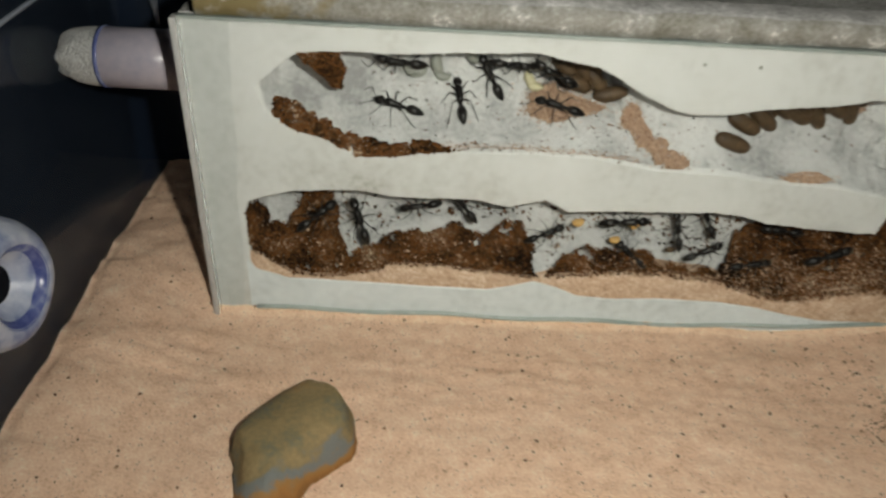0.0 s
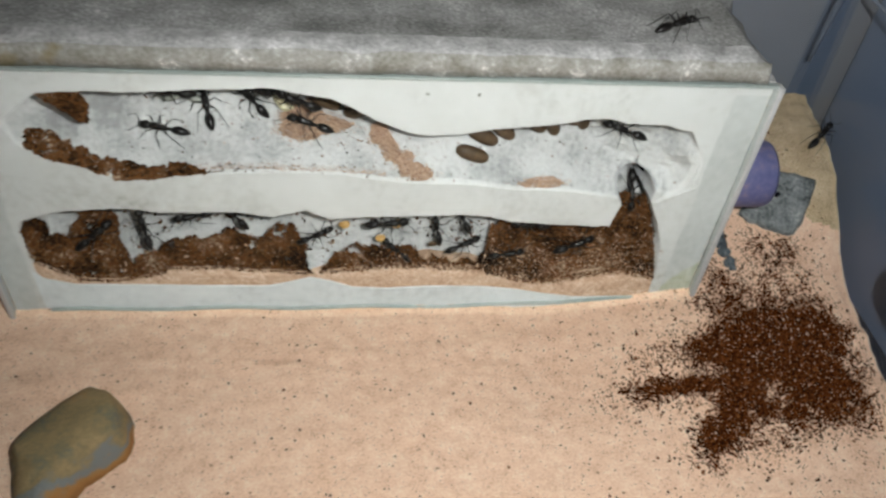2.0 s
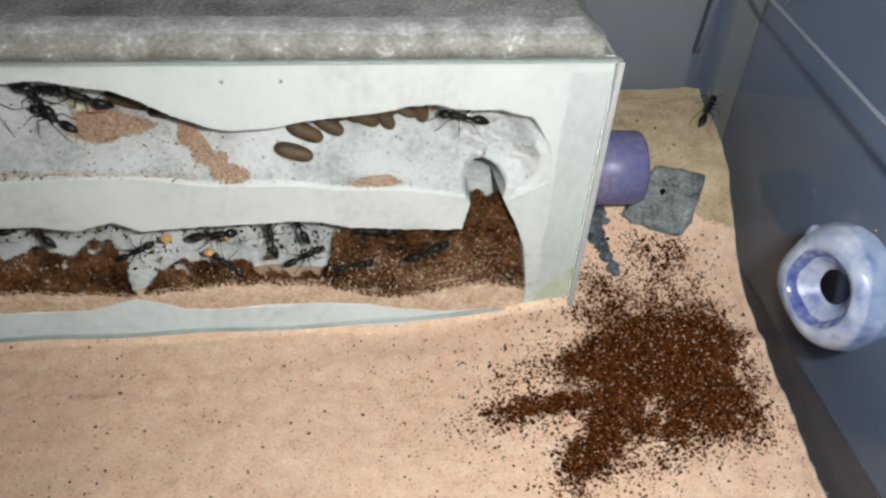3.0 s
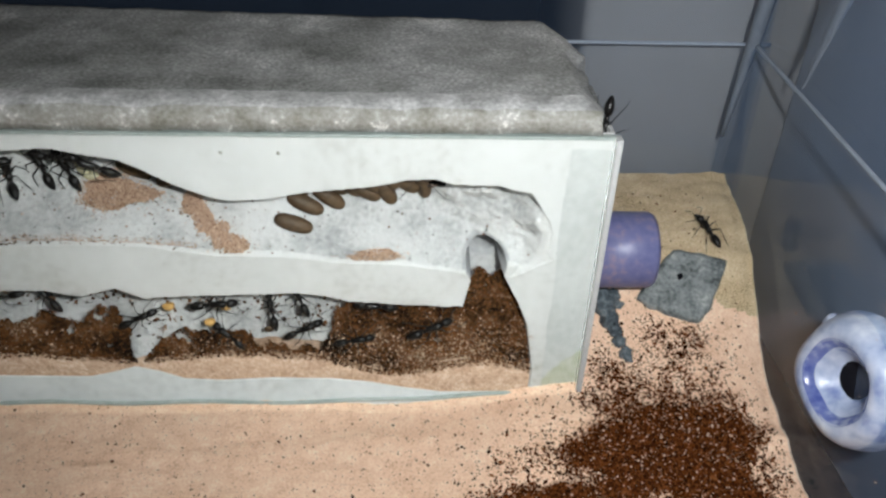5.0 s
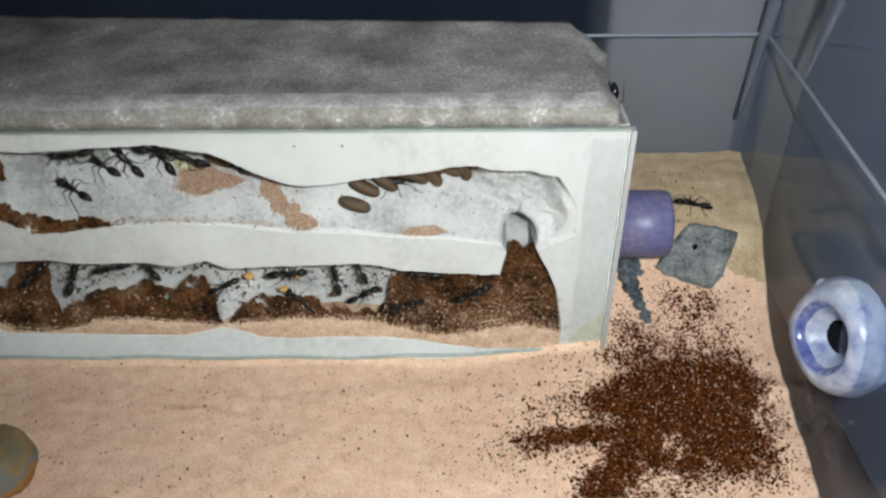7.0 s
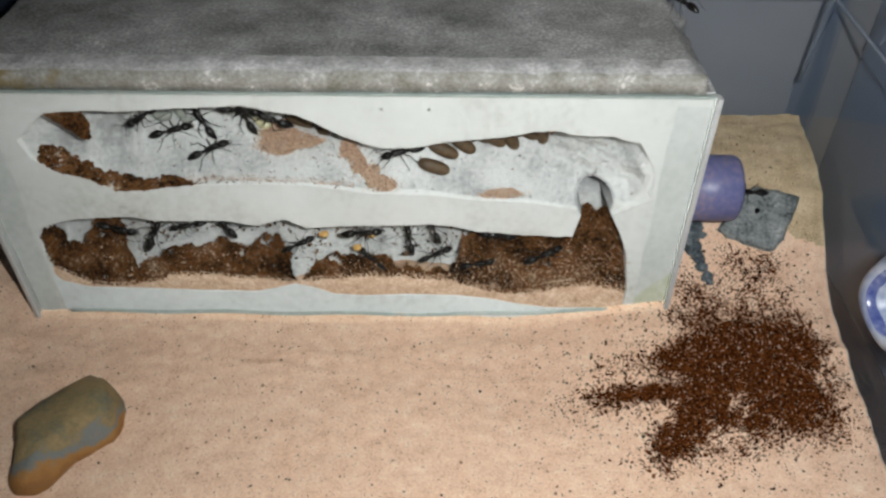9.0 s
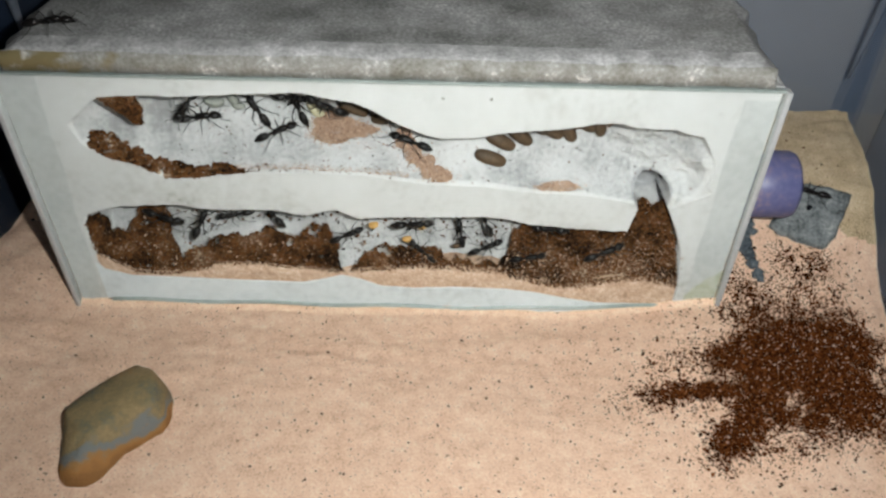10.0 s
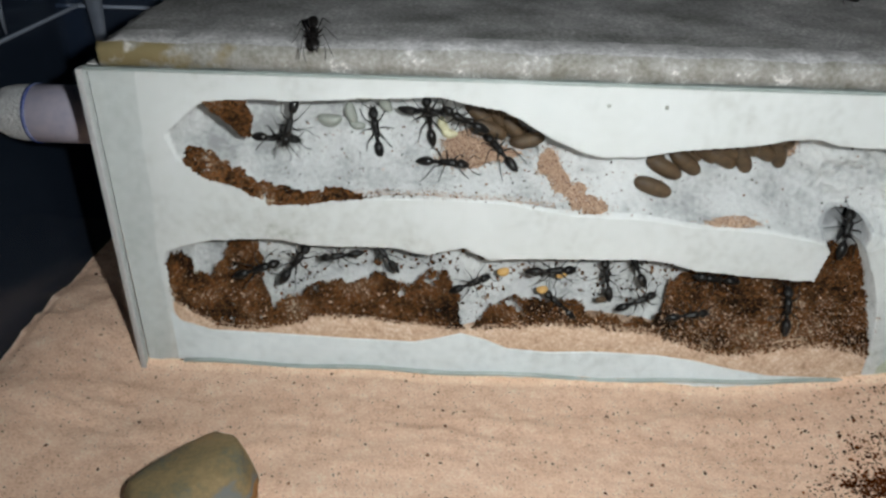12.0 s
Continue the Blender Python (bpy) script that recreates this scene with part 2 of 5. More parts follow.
GLASS = bpy.data.materials.new("clear_glass")
GLASS.use_nodes = True
g = GLASS.node_tree.nodes["Principled BSDF"]
g.inputs["Base Color"].default_value = (0.93, 0.97, 0.95, 1)
g.inputs["Transmission Weight"].default_value = 1.0
g.inputs["Roughness"].default_value = 0.02
g.inputs["IOR"].default_value = 1.05
FLASH = bpy.data.materials.new("lit_flash")
FLASH.use_nodes = True
f = FLASH.node_tree.nodes["Principled BSDF"]
f.inputs["Emission Color"].default_value, f.inputs["Emission Strength"].default_value = (0.97, 0.99, 1.0, 1), FLASH_GLOW
EDGE = surface("green_glass_edge", [(0.3, (0.27, 0.33, 0.30)), (0.7, (0.47, 0.53, 0.50))], 400, 60, 0.3, 0.2, 0.0003)


# ---- building helpers ----
def mesh_ob(name, bm, material, parent=None, label="", smooth=True):
    me = bpy.data.meshes.new(name)
    bm.to_mesh(me)
    bm.free()
    for m in material if isinstance(material, (list, tuple)) else (material,):
        me.materials.append(m)
    if smooth:
        me.shade_smooth()
    ob = new(name, me)
    ob.parent = parent
    if label:
        tagged(ob, label)
    return ob


def part(name, bm, material, parent, label="", smooth=True):
    return mesh_ob(name, bm, material, parent, label, smooth)


def arrays_ob(name, verts, faces, material, parent=None, label="", smooth=True, slots=None):
    me = bpy.data.meshes.new(name)
    me.from_pydata([tuple(v) for v in verts], [], faces)
    for m in material if isinstance(material, (list, tuple)) else (material,):
        me.materials.append(m)
    if slots is not None:
        me.polygons.foreach_set("material_index", slots)
    if smooth:
        me.shade_smooth()
    me.update()
    ob = new(name, me)
    ob.parent = parent
    if label:
        tagged(ob, label)
    return ob


def box_bm(x0, y0, z0, x1, y1, z1, bevel=0.0, segments=2):
    bm = bmesh.new()
    bmesh.ops.create_cube(bm, size=1)
    for v in bm.verts:
        v.co = ((x0 + x1) / 2 + v.co.x * (x1 - x0), (y0 + y1) / 2 + v.co.y * (y1 - y0), (z0 + z1) / 2 + v.co.z * (z1 - z0))
    if bevel:
        bmesh.ops.bevel(bm, geom=bm.edges[:], offset=bevel, segments=segments, affect="EDGES", profile=0.5)
    return bm


def tube_bm(rings, sides=20, caps=(True, True)):
    """A skin over rings (centre, axis, radius across, radius up): each ring a list of points made beforehand."""
    bm = bmesh.new()
    loops = [[bm.verts.new(p) for p in ring] for ring in rings]
    n = len(loops[0])
    for a, b in zip(loops, loops[1:]):
        for i in range(n):
            bm.faces.new((a[i], a[(i + 1) % n], b[(i + 1) % n], b[i]))
    if caps[0]:
        bm.faces.new(loops[0][::-1])
    if caps[1]:
        bm.faces.new(loops[-1])
    bmesh.ops.recalc_face_normals(bm, faces=bm.faces[:])
    return bm


def ring_at(centre, axis, r1, r2=None, n=20, wobble=0.0, seed=0):
    axis = Vector(axis).normalized()
    side = axis.cross(Vector((0, 0, 1)))
    side = side.normalized() if side.length > 1e-4 else Vector((1, 0, 0))
    up = side.cross(axis).normalized()
    pts = []
    for i in range(n):
        a = 2 * math.pi * i / n
        k = 1 + wobble * noise.noise(Vector((math.cos(a) * 1.3 + seed, math.sin(a) * 1.3, centre[0] * 150 + seed)))
        pts.append(Vector(centre) + (side * math.cos(a) * r1 + up * math.sin(a) * (r2 or r1)) * k)
    return pts


def lathe_bm(profile, axis_from, axis, n=28, wobble=0.0, seed=0, caps=(True, True)):
    """profile: (distance along the axis, radius)."""
    axis = Vector(axis).normalized()
    return tube_bm([ring_at(Vector(axis_from) + axis * d, axis, max(r, 1e-5), n=n, wobble=wobble, seed=seed) for d, r in profile], n, caps)


def knots(x, table):
    t = np.array(table, float) / 1000
    return np.interp(x, t[:, 0], t[:, 1])


def smooth01(v):
    v = np.clip(v, 0, 1)
    return v * v * (3 - 2 * v)


def wave(x, y, seed=0, octaves=4, base=60.0):
    """Cheap layered value noise on arrays, -1 to 1."""
    out, amp = np.zeros(np.broadcast(x, y).shape), 1.0
    for o in range(octaves):
        f = base * 2 ** o
        gx, gy = np.asarray(x) * f + 17.3 * seed + 5.1 * o, np.asarray(y) * f + 9.7 * seed + 3.3 * o
        ix, iy = np.floor(gx), np.floor(gy)
        fx, fy = smooth01(gx - ix), smooth01(gy - iy)

        def val(a, b):
            s = np.sin(a * 127.1 + b * 311.7 + seed * 74.7 + o * 13.7) * 43758.5453
            return 2 * (s - np.floor(s)) - 1

        out = out + amp * ((val(ix, iy) * (1 - fx) + val(ix + 1, iy) * fx) * (1 - fy) + (val(ix, iy + 1) * (1 - fx) + val(ix + 1, iy + 1) * fx) * fy)
        amp *= 0.5
    return out / 1.9


def grid_faces(nu, nv):
    i = np.arange(nu - 1)[:, None] * nv + np.arange(nv - 1)[None]
    return np.stack([i, i + nv, i + nv + 1, i + 1], -1).reshape(-1, 4)


def chips(name, places, sizes, material, parent=None, label="", seed=1, flat=0.55):
    """Many small angular crumbs as one mesh: squashed, turned octahedra."""
    rng = np.random.default_rng(seed)
    n = len(places)
    base = np.array([(1, 0, 0), (-1, 0, 0), (0, 1, 0), (0, -1, 0), (0, 0, 1), (0, 0, -1)], float)
    tri = np.array([(0, 2, 4), (2, 1, 4), (1, 3, 4), (3, 0, 4), (2, 0, 5), (1, 2, 5), (3, 1, 5), (0, 3, 5)])
    k = base[None] * (0.6 + 0.7 * rng.random((n, 6, 1))) * np.stack([np.ones(n), 0.5 + 0.5 * rng.random(n), flat * (0.6 + 0.8 * rng.random(n))], 1)[:, None]
    q = rng.normal(size=(n, 4)) * (1, 0.35, 0.35, 1)
    q /= np.linalg.norm(q, axis=1, keepdims=True)
    w, x, y, z = q.T
    r = np.stack([1 - 2 * (y * y + z * z), 2 * (x * y - z * w), 2 * (x * z + y * w), 2 * (x * y + z * w), 1 - 2 * (x * x + z * z), 2 * (y * z - x * w), 2 * (x * z - y * w), 2 * (y * z + x * w), 1 - 2 * (x * x + y * y)], 1).reshape(n, 3, 3)
    v = np.einsum("nij,nkj->nki", r, k) * np.asarray(sizes)[:, None, None] / 2 + np.asarray(places)[:, None]
    f = tri[None] + 6 * np.arange(n)[:, None, None]
    return arrays_ob(name, v.reshape(-1, 3), f.reshape(-1, 3).tolist(), material, parent, label, smooth=False)


# ---- the box ----
LEFT, RIGHT, BACK, FRONT, FLOOR_Z, RIM = -0.033, 0.2525, 0.072, -0.195, -0.02, 0.118


def right_at(y):
    """The box stands a little askew to the nest."""
    return RIGHT + 0.07 * (y - 0.01)


def wall_run(name, a, b, inward, upright=0.0):
    """One leaning wall of the box from a to b at the floor, with a ledge and its painted glint round it and a
    thickness.
    """
    a, b, inward = Vector((*a, 0)), Vector((*b, 0)), Vector((*inward, 0))
    prof = [(0.0, FLOOR_Z), (-0.0005, 0.0), (-0.0042, 0.074), (-0.0045, 0.0752), (-0.0064, 0.0765), (-0.0068, 0.079), (-0.0085, RIM), (-0.015, RIM + 0.001), (-0.015, RIM - 0.003), (-0.0108, RIM - 0.003), (-0.0025, FLOOR_Z)]
    prof = [(d + (upright if z > 0.02 else 0), z) for d, z in prof]
    verts, n, steps = [], len(prof), 40
    for s in range(steps + 1):
        p = a.lerp(b, s / steps)
        for d, z in prof:
            verts.append(p + inward * d + Vector((0, 0, z)))
    faces = [[s * n + i, (s + 1) * n + i, (s + 1) * n + (i + 1) % n, s * n + (i + 1) % n] for s in range(steps) for i in range(n)]
    ob = arrays_ob(name, verts, faces, BOX, BOXTUB, smooth=False)
    # The highlight along the ledge is painted as a thin pale bead.
    bead = [[Vector(q) + inward * (upright - 0.0055) for q in ring_at(a.lerp(b, s / 30) + Vector((0, 0, 0.0762)), b - a, 0.0006, n=8)] for s in range(31)]
    part("ledge_glint", tube_bm(bead, 8), RIB_AND_GLINT, ob, "pale bead standing for the ledge's highlight")
    return ob


BOXTUB = tagged(new("storage_box"), "translucent blue-grey plastic storage box, scratched and glossy, on a dark table", "box")
wall_run("back_wall", (LEFT - 0.012, BACK), (RIGHT + 0.012, BACK), (0, -1))
wall_run("side_wall", (right_at(BACK + 0.012), BACK + 0.012), (right_at(FRONT - 0.012), FRONT - 0.012), (-1, 0.07), 0.003)
wall_run("side_wall", (LEFT, FRONT - 0.012), (LEFT, BACK + 0.012), (1, 0))
wall_run("front_wall", (RIGHT + 0.012, FRONT), (LEFT - 0.012, FRONT), (0, 1))
part("bottom", box_bm(LEFT - 0.003, FRONT - 0.003, FLOOR_Z - 0.003, RIGHT + 0.003, BACK + 0.003, FLOOR_Z), BOX, BOXTUB)


def rib(foot, top, width_top, depth_dir, along):
    """A tapered upright flute in the box's wall near a corner."""
    bm = bmesh.new()
    foot, top, d, al = Vector(foot), Vector(top), Vector(depth_dir), Vector(along)
    rows = []
    for i in range(9):
        f = i / 8
        c, w = foot.lerp(top, f), 0.0006 + width_top * f
        rows.append([bm.verts.new(c + al * w * k + d * (0.0022 * f + 0.0004) * (1 - abs(k)) ** 0.7) for k in (-1, -0.6, -0.2, 0.2, 0.6, 1)])
    for a, b in zip(rows, rows[1:]):
        for i in range(5):
            bm.faces.new((a[i], a[i + 1], b[i + 1], b[i]))
    bmesh.ops.solidify(bm, geom=bm.faces[:], thickness=0.0006)
    part("rib", bm, RIB_AND_GLINT, BOXTUB, "pale tapered moulding rib")


rib((0.2550, 0.0742, 0.047), (0.2632, 0.0792, 0.114), 0.0034, (0, -1, 0), (1, 0, 0))
rib((0.2572, 0.0380, 0.078), (0.2605, 0.0325, 0.114), 0.0036, (-1, 0, 0), (0, 1, 0))
rib((-0.030, 0.0725, 0.052), (-0.034, 0.0780, 0.114), 0.0052, (0, -1, 0), (1, 0, 0))
rib((-0.037, 0.036, 0.078), (-0.0405, 0.041, 0.114), 0.0045, (1, 0, 0), (0, 1, 0))

# Two added pale walls, set close so the clear plastic reads lighter there.
tagged(mesh_ob("backing_wall_east", box_bm(0.280, -0.8, -0.054, 0.39, 0.0885, 0.9, 0.004), BACKING_GREY), "added grey wall that lightens the plastic from behind", "wall", kind="structure")
tagged(mesh_ob("backing_wall_corner", box_bm(0.209, 0.0895, -0.054, 0.39, 0.18, 0.9, 0.004), BACKING_WARM), "added warm grey wall that lightens the plastic from behind", "wall", kind="structure")
# Added enclosure blocks ambient light; its dark colour stands for an unlit room.
tagged(mesh_ob("wall_north", box_bm(-1.2, 0.75, -0.8, 1.2, 0.8, 1.6), UNLIT_ROOM), "added dark wall standing for the unlit room", "wall", kind="structure")
tagged(mesh_ob("wall_west", box_bm(-1.25, -1.2, -0.8, -1.2, 0.8, 1.6), UNLIT_ROOM), "added dark wall standing for the unlit room", "wall", kind="structure")
tagged(mesh_ob("wall_south", box_bm(-1.2, -1.25, -0.8, 1.2, -1.2, 1.6), UNLIT_ROOM), "added dark wall standing for the unlit room", "wall", kind="structure")
tagged(mesh_ob("wall_far_east", box_bm(1.2, -1.2, -0.8, 1.25, 0.8, 1.6), UNLIT_ROOM), "added dark wall standing for the unlit room", "wall", kind="structure")
tagged(mesh_ob("ceiling", box_bm(-1.25, -1.25, 1.6, 1.25, 0.8, 1.65), UNLIT_ROOM), "added dark ceiling that keeps ambient light out", "ceiling", kind="structure")
tagged(mesh_ob("floor", box_bm(-1.25, -1.25, -0.85, 1.25, 0.8, -0.8), UNLIT_ROOM), "added dark floor standing for the unlit room", "floor", kind="structure")
table = tagged(mesh_ob("table_top", box_bm(-0.9, -0.8, FLOOR_Z - 0.034, 0.285, 0.7, FLOOR_Z - 0.0035, 0.004), TABLE), "dark table top under the plastic box", "table")


def port(centre, inward, seed):
    """A short tube glued through the wall: collar of glue, rim, bore closed by a shade-black disc."""
    c, d = Vector(centre), Vector(inward)
    top = tagged(new("wall_port"), "short blue-rimmed tube port glued through the box wall", "tube port", "ports in the box walls")
    part("glue_collar", lathe_bm([(-0.0015, 0.0148), (0.0, 0.0145), (0.0022, 0.0140), (0.0044, 0.0130), (0.0060, 0.0113), (0.0064, 0.0097), (0.0060, 0.0088)], c, d, 48, 0.08, seed, (False, False)), GLUE, top, "milky lumpy glue collar")
    part("rim", lathe_bm([(0.0062, 0.0091), (0.0056, 0.0083), (0.0047, 0.0077), (0.0040, 0.0073)], c, d, 48, 0.10, seed, (False, False)), BLUE_RIM, top, "deep blue rim of the pipe")
    part("pipe", lathe_bm([(0.0042, 0.0074), (0.0030, 0.0061), (0.0016, 0.0050), (0.0006, 0.0041)], c, d, 48, 0.05, seed, (False, False)), GLUE, top, "hazy vinyl funnel")
    # No hole behind: a near-black disc paints the bore's shade.
    part("bore", lathe_bm([(0.0002, 0.0047), (0.0006, 0.0042), (0.0005, 0.0001)], c, d, 32, 0.03, seed, (False, True)), SHADE_AND_SPOT, top, "near-black disc standing for the bore's shade")
    blob = c + Vector((d.x * 0.0024, 0.0108 if d.x < 0 else -0.0108, 0.0070))
    part("glue_drop", lathe_bm([(-0.001, 0.0023), (0.0006, 0.0022), (0.0016, 0.0014), (0.0019, 0.0002)], blob, d, 20, 0.25, seed), GLUE, top)
    return top


port((right_at(-0.029) + 0.0012, -0.0305, 0.0395), (-1, -0.24, 0.14), 3)
port((LEFT - 0.0020, -0.0325, 0.033), (1, -0.1, 0.1), 8)


# ---- the sand bed ----
def sand_height(x, y):
    side = smooth01((x - 0.150) / 0.055)
    left = smooth01((0.004 - x) / 0.034)
    right_run = knots(y, [(-200, -3), (-80, 0), (-48, 1.5), (-30, 4), (-15, 6), (0, 7), (10, 11), (20, 18), (34, 29), (50, 33), (75, 35)])
    left_run = knots(y, [(-200, 4), (-60, 6.5), (-10, 7), (10, 7.5), (30, 6), (75, 5)])
    mid = knots(y, [(-200, -3), (-60, 0.0), (-25, -1.2), (-6, -1.3), (0, -0.7), (10, 4), (75, 10)])
    h = mid * (1 - side) * (1 - left) + right_run * side + left_run * left
    h = h + 0.0010 * wave(x, y, 2, 3, 28) + 0.0006 * wave(x * 0.35, y, 5, 3, 150) + 0.0003 * wave(x, y, 9, 2, 420)
    near = np.exp(-0.5 * ((y + 0.016) / 0.012) ** 2)
    h = h + 0.0009 * near * wave(x * 0.30 + 0.25 * y, y - 0.06 * x, 25, 3, 190) + 0.0009 * wave(x, y, 26, 3, 90) * smooth01((0.02 - x) / 0.03) + 0.00035 * wave(x, y, 27, 3, 260)
    edge = np.minimum(x - LEFT, right_at(y) - x)
    return h - 0.0008 * smooth01(1 - edge / 0.003) + 0.0022 * wave(y, y * 0, 12, 4, 75) * smooth01(1 - edge / 0.012)


nx, ny = 320, 250
gx = np.linspace(0, 1, nx)
gy = np.concatenate([np.linspace(FRONT, -0.075, 50, endpoint=False), np.linspace(-0.075, BACK, 200)])
X, Y = np.meshgrid(gx, gy, indexing="ij")
X = (LEFT - 0.001) * (1 - X) + (right_at(Y) + 0.001) * X
gf = grid_faces(nx, ny)
mid_x, mid_y = X.reshape(-1)[gf].mean(1), Y.reshape(-1)[gf].mean(1)
tan_zone = (mid_x > 0.198) & (mid_y + 0.004 * wave(mid_x, mid_y, 15, 3, 180) > 0.0225 - 0.25 * (mid_x - 0.235))
tagged(arrays_ob("ground", np.stack([X, Y, sand_height(X, Y)], -1).reshape(-1, 3), gf.tolist(), [SAND, TAN_SAND], slots=tan_zone.astype(np.int32)), "pale peach sand bed filling the box", "sand", kind="structure")

rng = np.random.default_rng(4)
px, py = rng.uniform(LEFT + 0.002, RIGHT - 0.002, 26000), rng.uniform(-0.09, 0.07, 26000)
tagged(chips("sand_grain", np.stack([px, py, sand_height(px, py) + 0.0001], 1), 0.0002 + 0.0005 * rng.random(26000) ** 3, GRAINS, seed=5, flat=0.9), "loose coarse grains of peach sand", "sand grains", kind="stuff")


wy, wz = rng.uniform(-0.06, 0.066, 70), 0.02 + 0.05 * rng.random(70) ** 1.6
wx, bz = rng.uniform(0.202, 0.25, 26), 0.036 + 0.05 * rng.random(26) ** 1.5
stuck = np.concatenate([np.stack([right_at(wy) - 0.0026 + 0.050 * wz, wy, wz], 1), np.stack([wx, BACK + 0.0004 + 0.056 * bz, bz], 1)])
tagged(chips("wall_grain", stuck, 0.0003 + 0.0005 * rng.random(len(stuck)) ** 3, GRAINS, seed=6), "stray pale grains stuck to the plastic walls", "grains", kind="stuff")


# ---- dark crumbs on the sand ----
def heap_density(x, y):
    def blob(cx, cy, sx, sy, turn=0.0):
        c, s = math.cos(turn), math.sin(turn)
        u, v = (x - cx) * c + (y - cy) * s, -(x - cx) * s + (y - cy) * c
        return np.exp(-0.5 * ((u / sx) ** 2 + (v / sy) ** 2))

    d = sum(k * blob(px_ / 1000, py_ / 1000, sx / 1000, sy / 1000, turn) for k, px_, py_, sx, sy, turn in HEAP_LOBES)
    gap = blob(0.214, -0.037, 0.0045, 0.0035, 0.3) + 0.8 * blob(0.231, -0.0165, 0.004, 0.005) + 0.5 * blob(0.221, -0.045, 0.006, 0.003, 0.4)
    return d * (0.86 + 0.75 * wave(x, y, 21, 4, 170) + 0.45 * wave(x, y, 22, 3, 520)) * (1 - 0.45 * gap)


HEAP_LOBES = [  # weight, place, spread (millimetres) and turn of each lobe of the heap
    (1.5, 219, -16, 9.0, 5.6, 0.0), (1.5, 233, -17, 7.0, 6.6, 0.0), (1.4, 210, -26, 7.5, 6.5, 0.6), (1.3, 226, -29, 9.5, 5.5, -0.15),
    (1.2, 203, -38, 7.0, 3.8, 0.75), (1.1, 194, -48, 5.6, 3.2, 0.75), (1.0, 227, -38, 7.5, 4.2, 0.1), (0.35, 237, -42, 5.0, 3.5, -0.3), (0.30, 212, -49, 7.0, 3.0, 0.2), (0.55, 215, -40, 6.0, 4.0, 0.2),
    (1.1, 190, -31.5, 9.0, 2.0, -0.05), (0.5, 178, -33, 7.0, 3.0, 0.0), (0.80, 198, -21, 5.0, 2.8, 0.15), (0.30, 186, -21, 7.0, 3.0, 0.1),
    (0.36, 216, 1, 9.0, 6.0, 0.1), (0.32, 232, 3, 8.0, 7.0, 0.0), (0.30, 208, 0, 4.0, 8.0, 0.0), (0.36, 229, 14, 9.0, 4.0, -0.3), (0.12, 206, -30, 30.0, 22.0, 0.0)]
HEAP = 480000
cx, cy = rng.uniform(0.145, RIGHT - 0.003, HEAP), rng.uniform(-0.075, 0.024, HEAP)
thick_part = np.clip(heap_density(cx, cy), 0, 1.6)
keep = rng.random(HEAP) < np.clip(thick_part, 0, 1) ** 1.5 * 0.40 + 0.60 * smooth01((thick_part - 0.65) / 0.5)
cx, cy = cx[keep], cy[keep]
pile = 0.0022 * np.clip(heap_density(cx, cy), 0, 1.2) * rng.random(len(cx))
tagged(chips("debris_heap", np.stack([cx, cy, sand_height(cx, cy) + 0.0002 + pile], 1), rng.uniform(0.00042, 0.00100, len(cx)) * (0.75 + 0.9 * rng.random(len(cx)) ** 3), CHIPS, seed=8), "heap of dark brown dry crumbs scattered on the sand", "debris", kind="stuff")
vx, vy = rng.uniform(0.165, RIGHT - 0.006, 5000), rng.uniform(-0.065, 0.012, 5000)
some = rng.random(5000) < 0.75 * np.clip(heap_density(vx, vy), 0, 1)
vx, vy = vx[some], vy[some]
tagged(chips("pale_grain", np.stack([vx, vy, sand_height(vx, vy) + 0.0005 + 0.0021 * np.clip(heap_density(vx, vy), 0, 1.2)], 1), 0.0003 + 0.00055 * rng.random(len(vx)) ** 2, GRAINS, seed=14, flat=0.8), "pale peach grains lying among the dark crumbs", "sand grains", kind="stuff")
for tint, count, low, high, seed, words in ((CHIPS, 600, 0.0003, 0.0014, 9, "sparse dark crumbs lying on the pale sand"), (RUST, 2600, 0.0004, 0.0013, 10, "sparse rusty specks lying on the pale sand")):
    fx, fy = LEFT + 0.004 + (RIGHT - LEFT - 0.008) * rng.random(count) ** 0.8, rng.uniform(-0.09, 0.06, count)
    fs = low + (high - low) * rng.random(count) ** 4
    tagged(chips("crumb_scatter", np.stack([fx, fy, sand_height(fx, fy) + fs * 0.15], 1), fs, tint, seed=seed), words, "crumbs", kind="stuff")


# ---- the nest block ----
NEST = tagged(new("ant_nest"), "grey concrete ant nest with glass front, standing in the sand", "ant nest")
UP_TOP = [(15, 65), (25, 73.4), (36, 73.9), (51, 74.2), (64, 75.3), (78, 75.8), (83, 74.8), (91, 73.8), (95, 71.8), (102, 67.7), (109, 64.7), (114, 63.4), (124, 63.9), (132, 65.5), (147, 67.2), (154, 69), (161, 69.2), (167, 67.5), (175, 67.7), (183, 65.6), (188, 58), (190, 50)]
UP_BOTTOM = [(15, 65), (17, 59.3), (23, 54.8), (30, 53), (37, 48.7), (45, 48.9), (53, 50.3), (62, 51.2), (77, 51.5), (93, 51.1), (109, 48.9), (125, 48.3), (140, 46.7), (156, 46), (166, 44.3), (172, 42.4), (180, 42.4), (190, 48)]
LOW_TOP = [(9, 30), (10.6, 34.5), (15.6, 36.1), (23, 38), (31, 38.6), (39.5, 38.8), (47.5, 37.5), (67, 37.9), (75, 36), (84, 38.7), (90, 35.8), (108, 36.8), (125, 37.2), (133, 36.7), (140, 34.8), (158, 33.7), (168.5, 33), (170.5, 43), (178, 43), (182.3, 34.3), (185.3, 26.8), (188, 10)]
